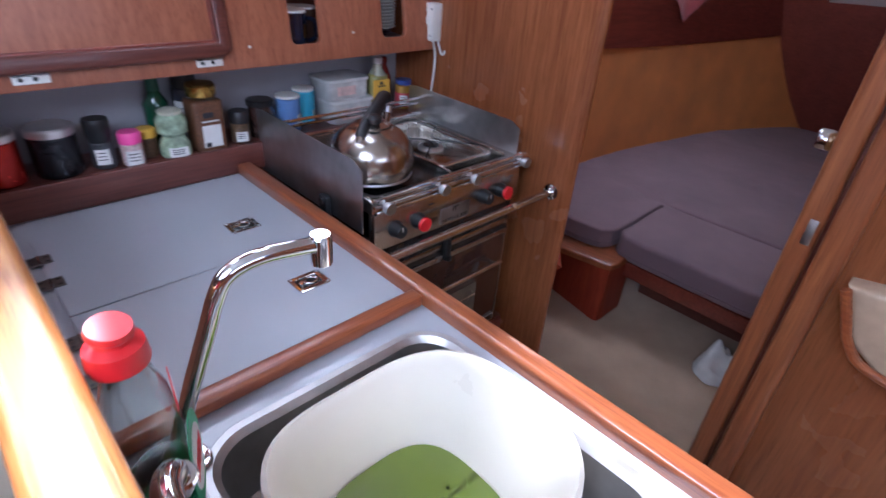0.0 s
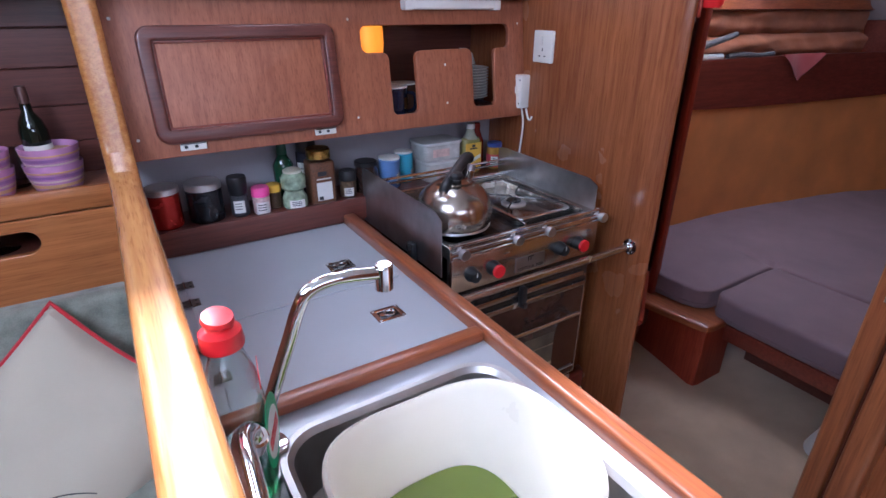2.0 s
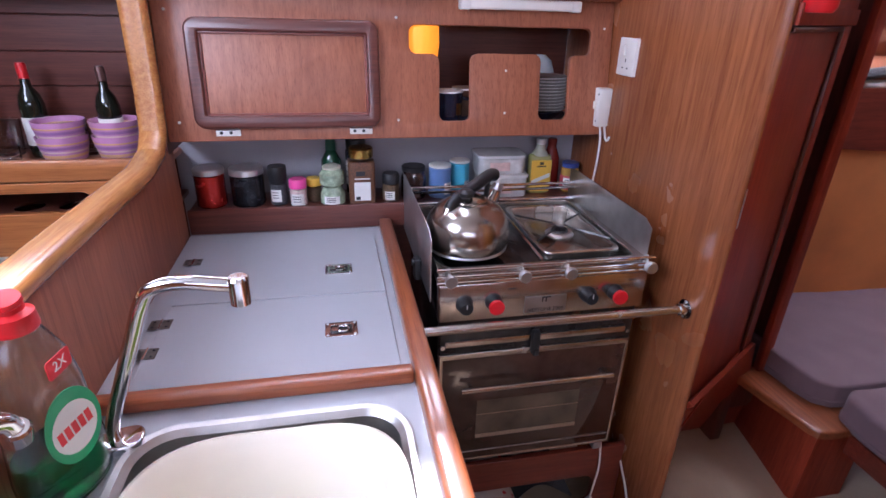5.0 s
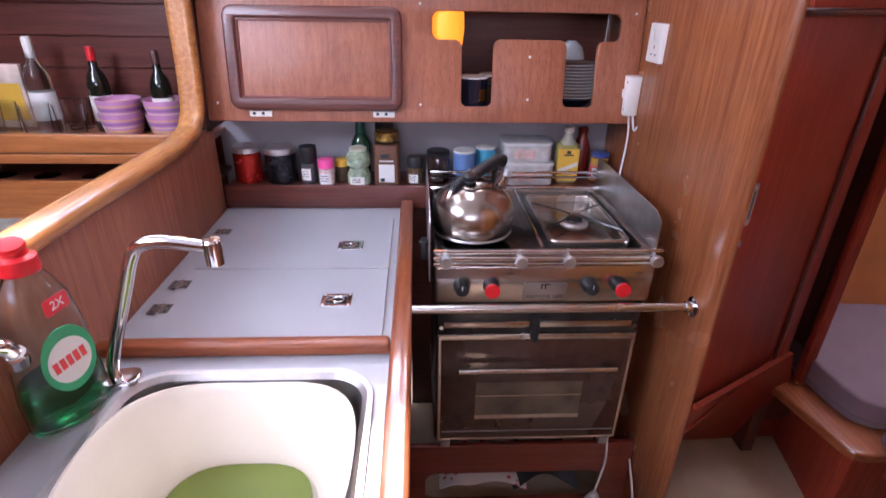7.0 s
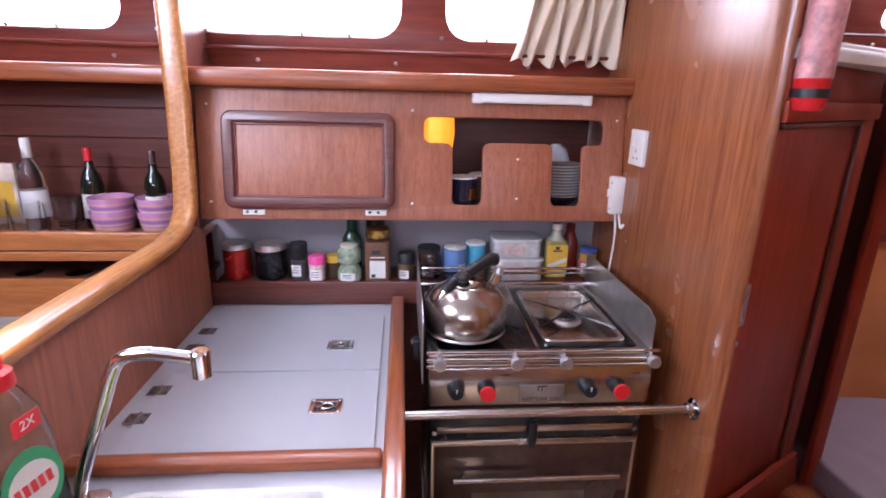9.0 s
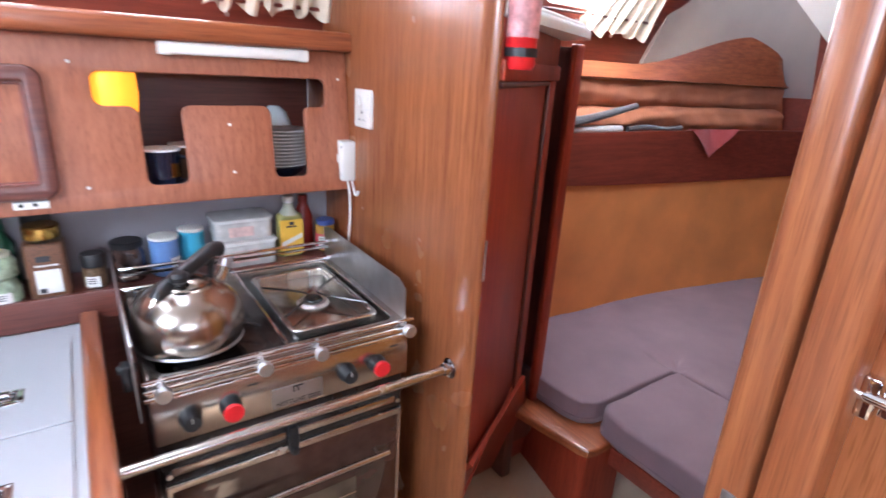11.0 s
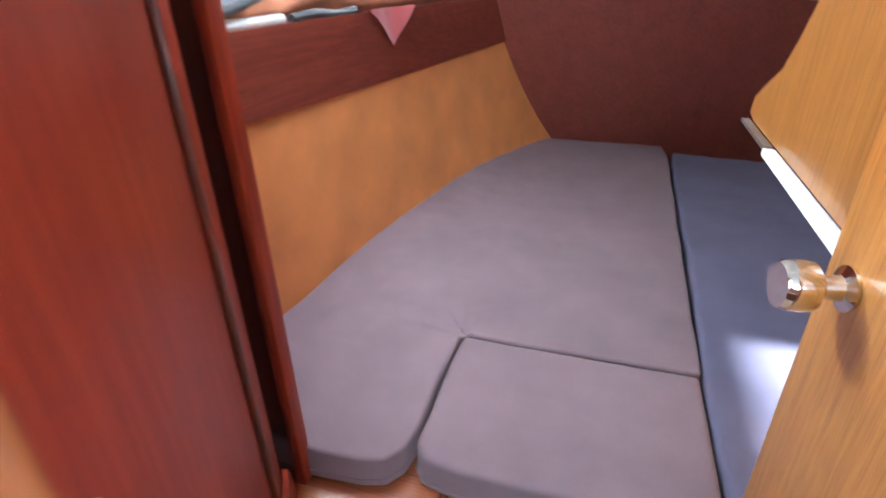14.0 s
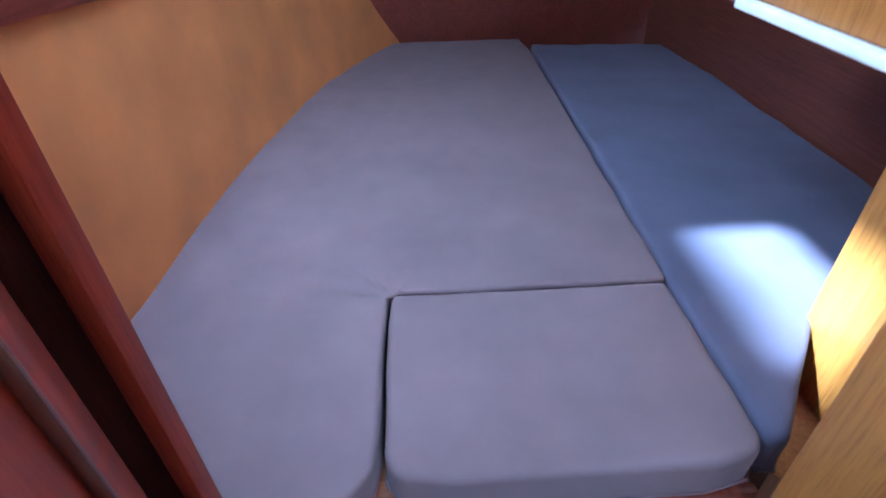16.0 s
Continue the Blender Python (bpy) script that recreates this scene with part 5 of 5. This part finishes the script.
def snow_fabric():
    m, n, l, b = node_material("red_patterned_fabric")
    tc = n.new("ShaderNodeTexCoord")
    v = n.new("ShaderNodeTexVoronoi")
    v.inputs["Scale"].default_value = 38
    w = n.new("ShaderNodeTexNoise")
    w.inputs["Scale"].default_value = 120
    l.new(tc.outputs["Object"], v.inputs["Vector"])
    l.new(tc.outputs["Object"], w.inputs["Vector"])
    a = n.new("ShaderNodeMath")
    a.operation = "MULTIPLY_ADD"
    a.inputs[1].default_value = 0.35
    l.new(w.outputs["Fac"], a.inputs[0])
    l.new(v.outputs["Distance"], a.inputs[2])
    r = ramp(n, [(0.42, (0.5, 0.04, 0.06)), (0.47, (0.66, 0.6, 0.56))])
    l.new(a.outputs["Value"], r.inputs["Fac"])
    l.new(r.outputs["Color"], b.inputs["Base Color"])
    b.inputs["Roughness"].default_value = 0.9
    return m


structure("wall_below_cooker", plate([(-0.064, 0.0), (0.538, 0.0), (0.538, 0.243), (-0.064, 0.243)], [rounded(-0.02, 0.035, 0.46, 0.142, 0.03, 6)], 0.014, facing_front(0, 0.034, 0), 0.003), RED_X, "mahogany front below the cooker with a long slot", "wall")
solid("tea_towel", draped(0.02, 0.27, 0.045, 0.38, 0.035, 0.09, 3.3), snow_fabric(), "white cloth with red snowflake print under the cooker", "cloth")
solid("dark_cloth", draped(0.23, 0.42, 0.045, 0.36, 0.03, 0.1, 7.7), fabric("black_cloth", (0.015, 0.015, 0.018)), "crumpled black cloth under the cooker", "cloth")
solid("plastic_bag", crumpled(0.435, -0.012, 0.004, 0.035, 0.03, 0.13, 9), BAG, "crumpled white plastic bag beside the cooker", "bag")
solid("gas_cable", tube([(0.455, 0.012, 0.28), (0.46, 0.005, 0.2), (0.45, -0.005, 0.15), (0.44, -0.01, 0.1)], 0.003, 8, 5), WHITE, "thin white cable hanging below the oven", "cable")
solid("gas_cable", tube([(0.535, 0.04, 0.2), (0.53, -0.04, 0.12), (0.53, -0.06, 0.05), (0.525, -0.03, 0.006)], 0.003, 8, 5), WHITE, "thin white cable down the bulkhead", "cable")

# ---- fore cabin ----
structure("berth_base", plate([(1.15, 0.3), (1.115, 0.13), (1.078, -0.035), (1.085, -0.055), (1.11, -0.06), (1.25, -0.06), (1.25, 0.3)], [], 0.25, pose(0, 0, 0)), RED_Z, "mahogany berth base with a rounded corner", "berth base")
structure("trim_berth_base", plate([(1.018, 0.262), (1.018, 0.198), (1.062, -0.04), (1.074, -0.064), (1.11, -0.072), (1.25, -0.072), (1.25, 0.262)], [], 0.026, pose(0, 0, 0.251), 0.009), TEAK_Y, "golden rounded lip of the berth", "trim")
structure("berth_board", box(1.162, -0.6, 0.2, 1.182, -0.075, 0.262, 0.005), RED_X, "mahogany edge board under the infill cushion", "trim")
structure("berth_top", box(1.185, -0.6, 0.235, 3.5, 0.5, 0.25, 0), TEAK_X, "plywood berth top", "berth")
structure("berth_top_starboard", box(1.475, -1.31, 0.235, 3.5, -0.602, 0.25, 0), TEAK_X, "plywood starboard berth top", "berth")
# Recess shade is put into this board's dark colour.
structure("berth_front_recess", box(1.42, -1.2, 0.0, 1.44, -0.06, 0.23, 0), DARK_X, "recessed front below the berth, darkened for the recess shade", "wall")


def cushion(name, pts, z0, z1, label, puff=0.012, seed=1.0, crease=False, cloth=CUSHION):
    bm = plate(pts, [], z1 - z0, pose(0, 0, z0))
    bmesh.ops.bevel(bm, geom=[e for e in bm.edges if e.calc_face_angle(0) > 0.3], offset=0.02, segments=4, profile=0.5, affect="EDGES", clamp_overlap=True)
    bmesh.ops.triangulate(bm, faces=bm.faces[:])
    for _ in range(7):
        long = [e for e in bm.edges if e.calc_length() > 0.02]
        if not long:
            break
        bmesh.ops.subdivide_edges(bm, edges=long, cuts=1)
        bmesh.ops.triangulate(bm, faces=[f for f in bm.faces if len(f.verts) > 4])
    cx = sum(p[0] for p in pts) / len(pts)
    cy = sum(p[1] for p in pts) / len(pts)
    for v in bm.verts:
        if v.co.z > z1 - 0.03:
            v.co.z += puff * noise.noise(Vector((v.co.x * 2.2, v.co.y * 2.2, seed))) * 0.6 + 0.0035 * noise.noise(Vector((v.co.x * 12, v.co.y * 12, seed)))
        if crease and v.co.z > z1 - 0.03:
            d = abs(v.co.x - 1.592 - 0.16 * (v.co.y - 0.01))
            v.co.z -= 0.014 * math.exp(-(d / 0.022) ** 2) * math.exp(-(max(0.0, v.co.y) / 0.16) ** 2) * (1 if v.co.y > -0.02 else 0)
            for a in (0.5, 1.0, 1.5, 2.1):
                q = Vector((v.co.x - 1.59, v.co.y + 0.0, 0))
                if 0.005 < q.length < 0.16:
                    off = abs(math.atan2(q.y, q.x) - a + 0.5)
                    v.co.z -= 0.009 * math.exp(-(off / 0.16) ** 2) * (1 - q.length / 0.16)
        v.co.x += 0.004 * noise.noise(Vector((v.co.x * 6, v.co.y * 6, v.co.z * 9 + seed)))
        v.co.y += 0.004 * noise.noise(Vector((v.co.x * 6 + 5, v.co.y * 6, v.co.z * 9 + seed)))
    t = thing(name, (cx, cy, z0), label, "cushion", "berth cushions")
    part("cover", bm, cloth, t)
    loop = [Vector((x, y, z0 + 0.022)) for x, y in pts]
    part("seam", tube([*loop, loop[0]], 0.0028, 6, 0), cloth, t)
    return t


edge = [(x, HALF + hull_low(x)) for x in [3.53 - 0.09 * k for k in range(24)]]
cushion("berth_cushion", [(1.12, 0.19), (1.125, 0.09), (1.14, 0.04), (1.18, 0.012), (1.24, 0.004), (1.57, 0.001), (1.582, -0.012), (1.578, -0.592), (2.0, -0.6), (3.3, -0.62), (3.5, -0.6), *edge, (1.12, 0.52)], 0.278, 0.362, "large grey lilac berth cushion fitted to the hull", seed=2.0, crease=True)
cushion("infill_cushion", [(1.2, -0.006), (1.168, -0.03), (1.158, -0.1), (1.156, -0.5), (1.172, -0.575), (1.2, -0.592), (1.575, -0.588), (1.578, -0.008), (1.5, -0.004)], 0.264, 0.362, "grey lilac infill cushion between the berths", seed=8.0)
sb = [(x, HALF - hull_s(x) + 0.01) for x in [1.72 + 0.1 * k for k in range(17)]]
cushion("berth_cushion", [(1.19, -0.632), (1.44, -0.825), *sb, (3.42, -0.645), (2.6, -0.625), (1.9, -0.612), (1.56, -0.597), (1.2, -0.602)], 0.251, 0.358, "narrow starboard berth cushion, same fabric coloured for blue shade", seed=11.0, cloth=BLUE_CUSHION)

# cupboard hung over the starboard berth, its front end cut slantwise
CUP = facing_front(0, -0.63, 0)
structure("shelf_starboard_front", plate([(1.14, 0.9), (1.86, 0.9), (1.915, 0.91), (1.90, 0.95), (1.84, 0.985), (1.74, 1.035), (1.68, 1.1), (1.63, 1.165), (1.58, 1.3), (1.55, 1.7), (1.14, 1.7)], [], 0.02, CUP, 0.004), AMBER_Z, "golden teak front of the cupboard over the starboard berth", "cupboard")
# Underside coloured dark for the shadow space below it.
structure("shelf_starboard_floor", box(1.14, -1.34, 0.902, 1.9, -0.632, 0.918, 0.002), DARK_X, "floor of the starboard cupboard, darkened for the shade below", "shelf")
structure("trim_starboard_shelf", box(1.14, -0.6295, 0.884, 1.64, -0.606, 0.8995, 0.003), HEADLINER, "white edge strip below the cupboard front", "trim")
structure("trim_starboard_shelf_fore", box(1.66, -0.6295, 0.889, 1.9, -0.612, 0.8985, 0.002), DULLSTEEL, "thin grey edge strip towards the bow", "trim")
structure("wall_berth_starboard", box(1.08, -0.838, 0.0, 1.45, -0.816, 0.883, 0.002), SUNNY_Z, "teak locker front at the starboard berth foot, in a sun-brightened tone", "wall")
# Filler plate added to cover the dark triangular gap beside the cushion.
structure("berth_filler_starboard", plate([(1.2, -0.645), (1.445, -0.828), (1.2, -0.815)], [], 0.215, pose(0, 0, 0)), TEAK_Z, "teak filler plate added over the dark gap at the starboard berth foot", "berth front")
structure("berth_front_starboard", plate([(1.2, -0.64), (1.44, -0.826), (1.43, -0.835), (1.19, -0.655)], [], 0.25, pose(0, 0, 0)), TEAK_Z, "teak slanted front of the starboard berth", "berth front")

roll = thing("bedding_roll", (1.9, 0.66, 0.99), "crumpled orange bedding stuffed on the berth shelf", "bedding")


def bedding_at(u, v):
    x = 1.08 + 1.78 * u
    n_ = noise.noise(Vector((x * 4, v * 5, 4)))
    low = v < 0.46
    w = v / 0.46 if low else (v - 0.46) / 0.54
    out = (0.06 if low else 0.035) * max(0.0, math.sin(math.pi * w)) ** 0.5 * (1 + 0.35 * n_) + 0.01 * noise.noise(Vector((x * 11, v * 4, 9)))
    fold = 0.012 * noise.noise(Vector((x * 3, 2, 1)))
    return (x, HALF + hull(x) + 0.1 - out, 1.1 + 0.228 * v + fold * math.sin(math.pi * v))


part("blanket", sheet(bedding_at, 110, 34, 0.004), BOLSTER, roll)
part("mattress", sheet(lambda u, v: (1.1 + 1.7 * u, HALF + hull(1.1 + 1.7 * u) + 0.1 + 0.18 * v, 1.3 + 0.004 * noise.noise(Vector((u * 14, v * 3, 1)))), 40, 6, 0.01), BOLSTER, roll)
solid("red_rag", sheet(lambda u, v: (2.14 + 0.31 * u + 0.02 * v, HALF + hull(2.14 + 0.31 * u) - 0.026 - 0.006 * math.sin(u * 9) - 0.01 * v, 1.12 - 0.125 * v * (1 - abs(2 * u - 1)) + 0.002), 18, 10, 0.002), REDCLOTH, "pointed red cloth hanging over the shelf fascia", "cloth")
solid("rolled_paper", tube([(1.3, 0.53, 1.126), (1.76, 0.528, 1.124)], 0.014, 12, 0), PAPER, "white rolled paper on the berth shelf", "paper roll")
solid("umbrella", tube([(1.4, 0.515, 1.145), (1.6, 0.52, 1.172), (1.82, 0.515, 1.215)], (0.02, 0.012), 10, 3), DARKCLOTH, "folded dark umbrella on the berth shelf", "umbrella")
solid("dark_strap", tube([(1.79, 0.518, 1.124), (1.9, 0.512, 1.13), (2.02, 0.506, 1.121), (2.13, 0.5, 1.126)], 0.011, 8, 4), DARKCLOTH, "dark webbing strap on the berth shelf", "strap")

ext = thing("fire_extinguisher", (0.597, -0.134, 1.32), "red fire extinguisher hung on the locker front", "fire extinguisher")
part("cylinder", lathe([(0, 0), (0.021, 0), (0.026, 0.008), (0.027, 0.2), (0.021, 0.225), (0.012, 0.235), (0, 0.236)], 0.597, -0.134, 1.32, 24), RED, ext)
part("label_band", lathe([(0.0265, 0.05), (0.0276, 0.05), (0.0276, 0.17), (0.0265, 0.17)], 0.597, -0.134, 1.32, 24), plain("pale_red_band", (0.55, 0.25, 0.25), 0.4, vary=0.4, scale=60), ext)
part("strap", lathe([(0.027, 0.02), (0.0285, 0.02), (0.0285, 0.034), (0.027, 0.034)], 0.597, -0.134, 1.32, 24), BLACK, ext)

# cabin door, hinged on the starboard post and swung open
door = thing("cabin_door", (0.56, -0.655, 0.28), "open golden teak cabin door with a chrome knob", "door")
DOOR = Matrix.Translation((0.56, -0.655, 0.28)) @ pose(0, 0, 0, 0, 0, math.degrees(math.atan2(0.08, 0.565)))
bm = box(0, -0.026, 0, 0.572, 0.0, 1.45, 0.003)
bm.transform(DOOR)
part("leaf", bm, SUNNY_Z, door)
kn = lathe([(0, 0), (0.02, 0), (0.021, 0.004), (0.012, 0.008), (0.01, 0.022), (0.014, 0.026), (0.022, 0.03), (0.0235, 0.038), (0.023, 0.054), (0.0205, 0.058), (0, 0.059)], m=DOOR @ pose(0.522, 0, 0.625, -90, 0, 0) @ Matrix.Scale(1.25, 4))
part("knob", kn, CHROME, door, "polished chrome knob")
kn = lathe([(0, 0), (0.019, 0), (0.02, 0.004), (0.011, 0.008), (0.01, 0.018), (0.02, 0.03), (0.02, 0.05), (0, 0.052)], m=DOOR @ pose(0.522, -0.026, 0.625, 90, 0, 0))
part("knob", kn, CHROME, door, "polished chrome knob")
bm = box(0.57, -0.02, 0.57, 0.574, -0.006, 0.68, 0.001)
bm.transform(DOOR)
part("latch_plate", bm, CHROME, door)

latch = thing("bolt_latch", (0.5, -0.73, 1.06), "chrome sliding bolt on the bulkhead", "bolt")
part("keeper", box(0.502, -0.735, 1.045, 0.515, -0.722, 1.085, 0.002), CHROME, latch)
part("barrel", tube([(0.506, -0.76, 1.066), (0.506, -0.72, 1.066)], 0.006, 12, 0), CHROME, latch)
part("barrel_plate", box(0.51, -0.775, 1.05, 0.515, -0.737, 1.08, 0.001), CHROME, latch)
solid("strike_plate", box(0.4875, -0.66, 0.855, 0.49, -0.645, 0.905, 0.001), DULLSTEEL, "dull strike plate let into the doorway post", "strike plate")
leaf = thing("folding_leaf", (0.49, -0.85, 0.64), "folded wooden table leaf with a rounded edge", "table leaf")
part("leaf", plate([(-0.74, 0.82), (-0.755, 0.78), (-0.78, 0.72), (-0.84, 0.68), (-1.1, 0.66), (-1.1, 0.74), (-0.8, 0.83)], [], 0.045, Matrix(((0, 0, -1, 0.515), (1, 0, 0, 0), (0, 1, 0, 0), (0, 0, 0, 1))), 0.012), plain("pale_leaf", (0.42, 0.3, 0.2), 0.35, vary=0.12), leaf)
part("edge", tube([(0.465, -0.742, 0.815), (0.465, -0.757, 0.778), (0.465, -0.785, 0.718), (0.465, -0.845, 0.682), (0.465, -1.1, 0.665)], 0.009, 10, 4), TEAK_Y, leaf, "rounded dark edge")
solid("floor_bag", crumpled(1.16, -0.5, 0.004, 0.08, 0.07, 0.17, 13), BAG, "crumpled pale plastic bag on the carpet", "bag")

# ---- saloon beyond the partition ----
structure("wall_saloon_back", box(-2.4, 0.62, 0.0, -0.603, 0.64, 1.345, 0), DARK_X, "dark planked hull side of the saloon", "wall")
for k in range(6):
    structure("plank_saloon", box(-2.4, 0.604, 0.86 + 0.083 * k, -0.603, 0.619, 0.86 + 0.083 * k + 0.0815, 0.002, 1), DARK_X, "dark stained plank of the saloon side", "plank")
structure("shelf_saloon", box(-2.4, 0.42, 0.935, -0.603, 0.604, 0.95, 0.002), TEAK_X, "teak shelf for glasses", "shelf")
structure("trim_saloon_shelf", box(-2.4, 0.4, 0.918, -0.603, 0.419, 0.968, 0.005), GOLD_X, "teak fiddle in front of the glasses", "trim")
slot = rounded(-1.38, 0.145, -0.77, 0.195, 0.024, 6)
slot2 = rounded(-2.1, 0.145, -1.5, 0.195, 0.024, 6)
structure("wall_saloon_locker", plate([(-2.4, 0.0), (-0.603, 0.0), (-0.603, 0.22), (-2.4, 0.22)], [slot, slot2], 0.016, facing_front(0, 0.416, 0.695), 0.003), GOLD_X, "teak locker front with long finger slots", "wall")
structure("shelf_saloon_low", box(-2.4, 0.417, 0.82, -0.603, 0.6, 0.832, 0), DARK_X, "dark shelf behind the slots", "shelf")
structure("settee_base", box(-2.4, -0.35, 0.0, -0.604, 0.4, 0.36, 0.004), TEAK_X, "teak settee base", "settee base")
settee = thing("settee", (-1.3, 0.0, 0.36), "green patterned settee with seat and back cushions", "settee")
part("seat_cushion", box(-2.38, -0.36, 0.361, -0.62, 0.3, 0.47, 0.03, 4), SETTEE, settee)
bm = box(-2.38, 0.0, 0.0, -0.62, 0.1, 0.3, 0.03, 4)
bm.transform(pose(0, 0.285, 0.45, -10, 0, 0))
part("back_cushion", bm, SETTEE, settee)


def pillow(name, w, h, th, m, cover, label, edging=None):
    t = thing(name, m.translation, label, "cushion", "settee cushions")

    def f(s):
        def g(u, v):
            x, y = 2 * u - 1, 2 * v - 1
            k = max(0.0, (1 - x ** 4) * (1 - y ** 4)) ** 0.5
            px = w / 2 * x * (1 - 0.08 * (1 - y * y))
            py = h / 2 * y * (1 - 0.08 * (1 - x * x))
            return m @ Vector((px, py, s * (th / 2 * k + 0.01 * k * noise.noise(Vector((x * 2.5, y * 2.5, s + w))))))
        return g

    bm = joined(sheet(f(1), 24, 24), sheet(f(-1), 24, 24))
    bmesh.ops.remove_doubles(bm, verts=bm.verts[:], dist=0.0008)
    bmesh.ops.recalc_face_normals(bm, faces=bm.faces[:])
    part("cover", bm, cover, t)
    if edging:
        loop = [m @ Vector((w / 2 * x * (1 - 0.08 * (1 - y * y)), h / 2 * y * (1 - 0.08 * (1 - x * x)), 0)) for x, y in
                [(-1 + 2 * k / 10, -1) for k in range(10)] + [(1, -1 + 2 * k / 10) for k in range(10)] + [(1 - 2 * k / 10, 1) for k in range(10)] + [(-1, 1 - 2 * k / 10) for k in range(11)]]
        part("piping", tube(loop, 0.006, 8, 0), edging, t, "red piped edge")
    return t, f(1)


PM = Matrix.Translation((-0.80, 0.13, 0.545)) @ pose(0, 0, 0, 50, 0, -6) @ pose(0, 0, 0, 0, 0, -46)
pl, surf = pillow("scatter_cushion", 0.4, 0.4, 0.13, PM, PILLOW, "ivory scatter cushion with red edge and line print", REDPIPE)
for k in range(6):
    r0 = 0.1 + 0.045 * k
    pts = [Vector(surf(0.95 - r0 * 1.1 * math.cos(a) * 1.1, 0.02 + r0 * 1.1 * math.sin(a) + 0.05)) for a in [0.35 + 0.85 * q / 14 for q in range(15)]]
    part("printed_line", tube([p + PM.to_3x3() @ Vector((0, 0, 0.0006)) for p in pts], 0.0011, 6, 0), INK, pl)
pillow("scatter_cushion", 0.36, 0.36, 0.11, Matrix.Translation((-1.2, 0.1, 0.6)) @ pose(0, 0, 0, 60, 0, 10), REDPIPE, "red scatter cushion on the settee")


def bottle(x, y, z, glass, foil, label, s=1.0, clear=False):
    t = thing("wine_bottle", (x, y, z), label, "bottle", "bottles on the saloon shelf")
    part("glass", lathe([(0, 0), (0.034 * s, 0), (0.037 * s, 0.005), (0.037 * s, 0.17 * s), (0.03 * s, 0.2 * s), (0.015 * s, 0.225 * s), (0.0135 * s, 0.28 * s), (0, 0.28 * s)], x, y, z, 24), glass, t)
    part("foil", lathe([(0.0142 * s, 0.235 * s), (0.0148 * s, 0.29 * s), (0.012 * s, 0.298 * s), (0, 0.298 * s)], x, y, z, 20), foil, t, "coloured cap")
    part("label", lathe([(0.0365 * s, 0.04 * s), (0.0378 * s, 0.04 * s), (0.0378 * s, 0.13 * s), (0.0365 * s, 0.13 * s)], x, y, z, 24), PAPER, t)
    return t


SH = 0.9505
bottle(-0.735, 0.52, SH, DARKGLASS, plain("brown_foil", (0.12, 0.06, 0.05), 0.35, 0.4), "dark wine bottle with a brown capsule", 0.72)
bottle(-0.905, 0.53, SH, DARKGLASS, RED, "dark wine bottle with a red capsule", 0.74)
bottle(-1.05, 0.515, SH, CLEAR, WHITE, "clear spirit bottle with a white cap", 0.82)


def tumbler(x, y, z, label):
    t = thing("striped_bowl", (x, y, z), label, "bowl", "striped bowls")
    part("bowl", lathe([(0, 0), (0.04, 0), (0.044, 0.003), (0.056, 0.058), (0.0555, 0.06), (0.053, 0.058), (0.042, 0.006), (0, 0.005)], x, y, z, 30), PALM, t)
    for z0, h, c in ((0.012, 0.007, STRIPE), (0.024, 0.004, CREAMSTRIPE), (0.032, 0.007, MAUVE), (0.043, 0.004, STRIPE)):
        r = 0.0440 + 0.012 * (z0 - 0.003) / 0.055
        part("stripe", lathe([(r, z0), (r + 0.0012, z0), (r + 0.0012 + 0.012 * h / 0.055, z0 + h), (r, z0 + h)], x, y, z, 30), c, t)
    return t


MAUVE = plain("mauve_stripe", (0.3, 0.14, 0.33), 0.4)
CREAMSTRIPE = plain("cream_stripe", (0.6, 0.45, 0.4), 0.4)
for x in (-0.715, -0.838):
    tumbler(x, 0.485, SH, "pink striped plastic bowl on the shelf")
    tumbler(x, 0.485, SH + 0.036, "pink striped plastic bowl stacked in another")


def glass_tumbler(x, y, z, label):
    return solid("drinking_glass", lathe([(0, 0), (0.03, 0), (0.036, 0.085), (0.0345, 0.085), (0.0285, 0.008), (0, 0.008)], x, y, z, 24), CLEAR, label, "glass", "glasses on the saloon shelf")


for x, y in ((-0.955, 0.455), (-1.04, 0.45), (-1.13, 0.46), (-0.8, 0.55), (-0.99, 0.55), (-1.2, 0.5)):
    glass_tumbler(x, y, SH, "clear drinking glass on the saloon shelf")
for x in (-0.72, -0.85, -0.95, -1.08, -1.2):
    g = thing("goblet", (x, 0.48, 0.8325), "upturned stemmed glass behind the slot", "glass", "goblets behind the slot")
    part("foot", lathe([(0, 0), (0.033, 0), (0.03, 0.003), (0.006, 0.007), (0.005, 0.05), (0, 0.05)], x, 0.48, 0.8325, 22), CLEAR, g)
book = thing("book", (-1.2, 0.56, SH), "upright booklet with a pink and yellow cover", "book")
part("cover", box(-1.24, 0.555, SH, -1.12, 0.57, SH + 0.17, 0.001), plain("mixed_cover", (0.62, 0.5, 0.42), 0.4, vary=0.5, scale=14), book)
part("cover_patch", box(-1.2, 0.553, SH + 0.02, -1.13, 0.5548, SH + 0.12, 0), YELLOW, book)
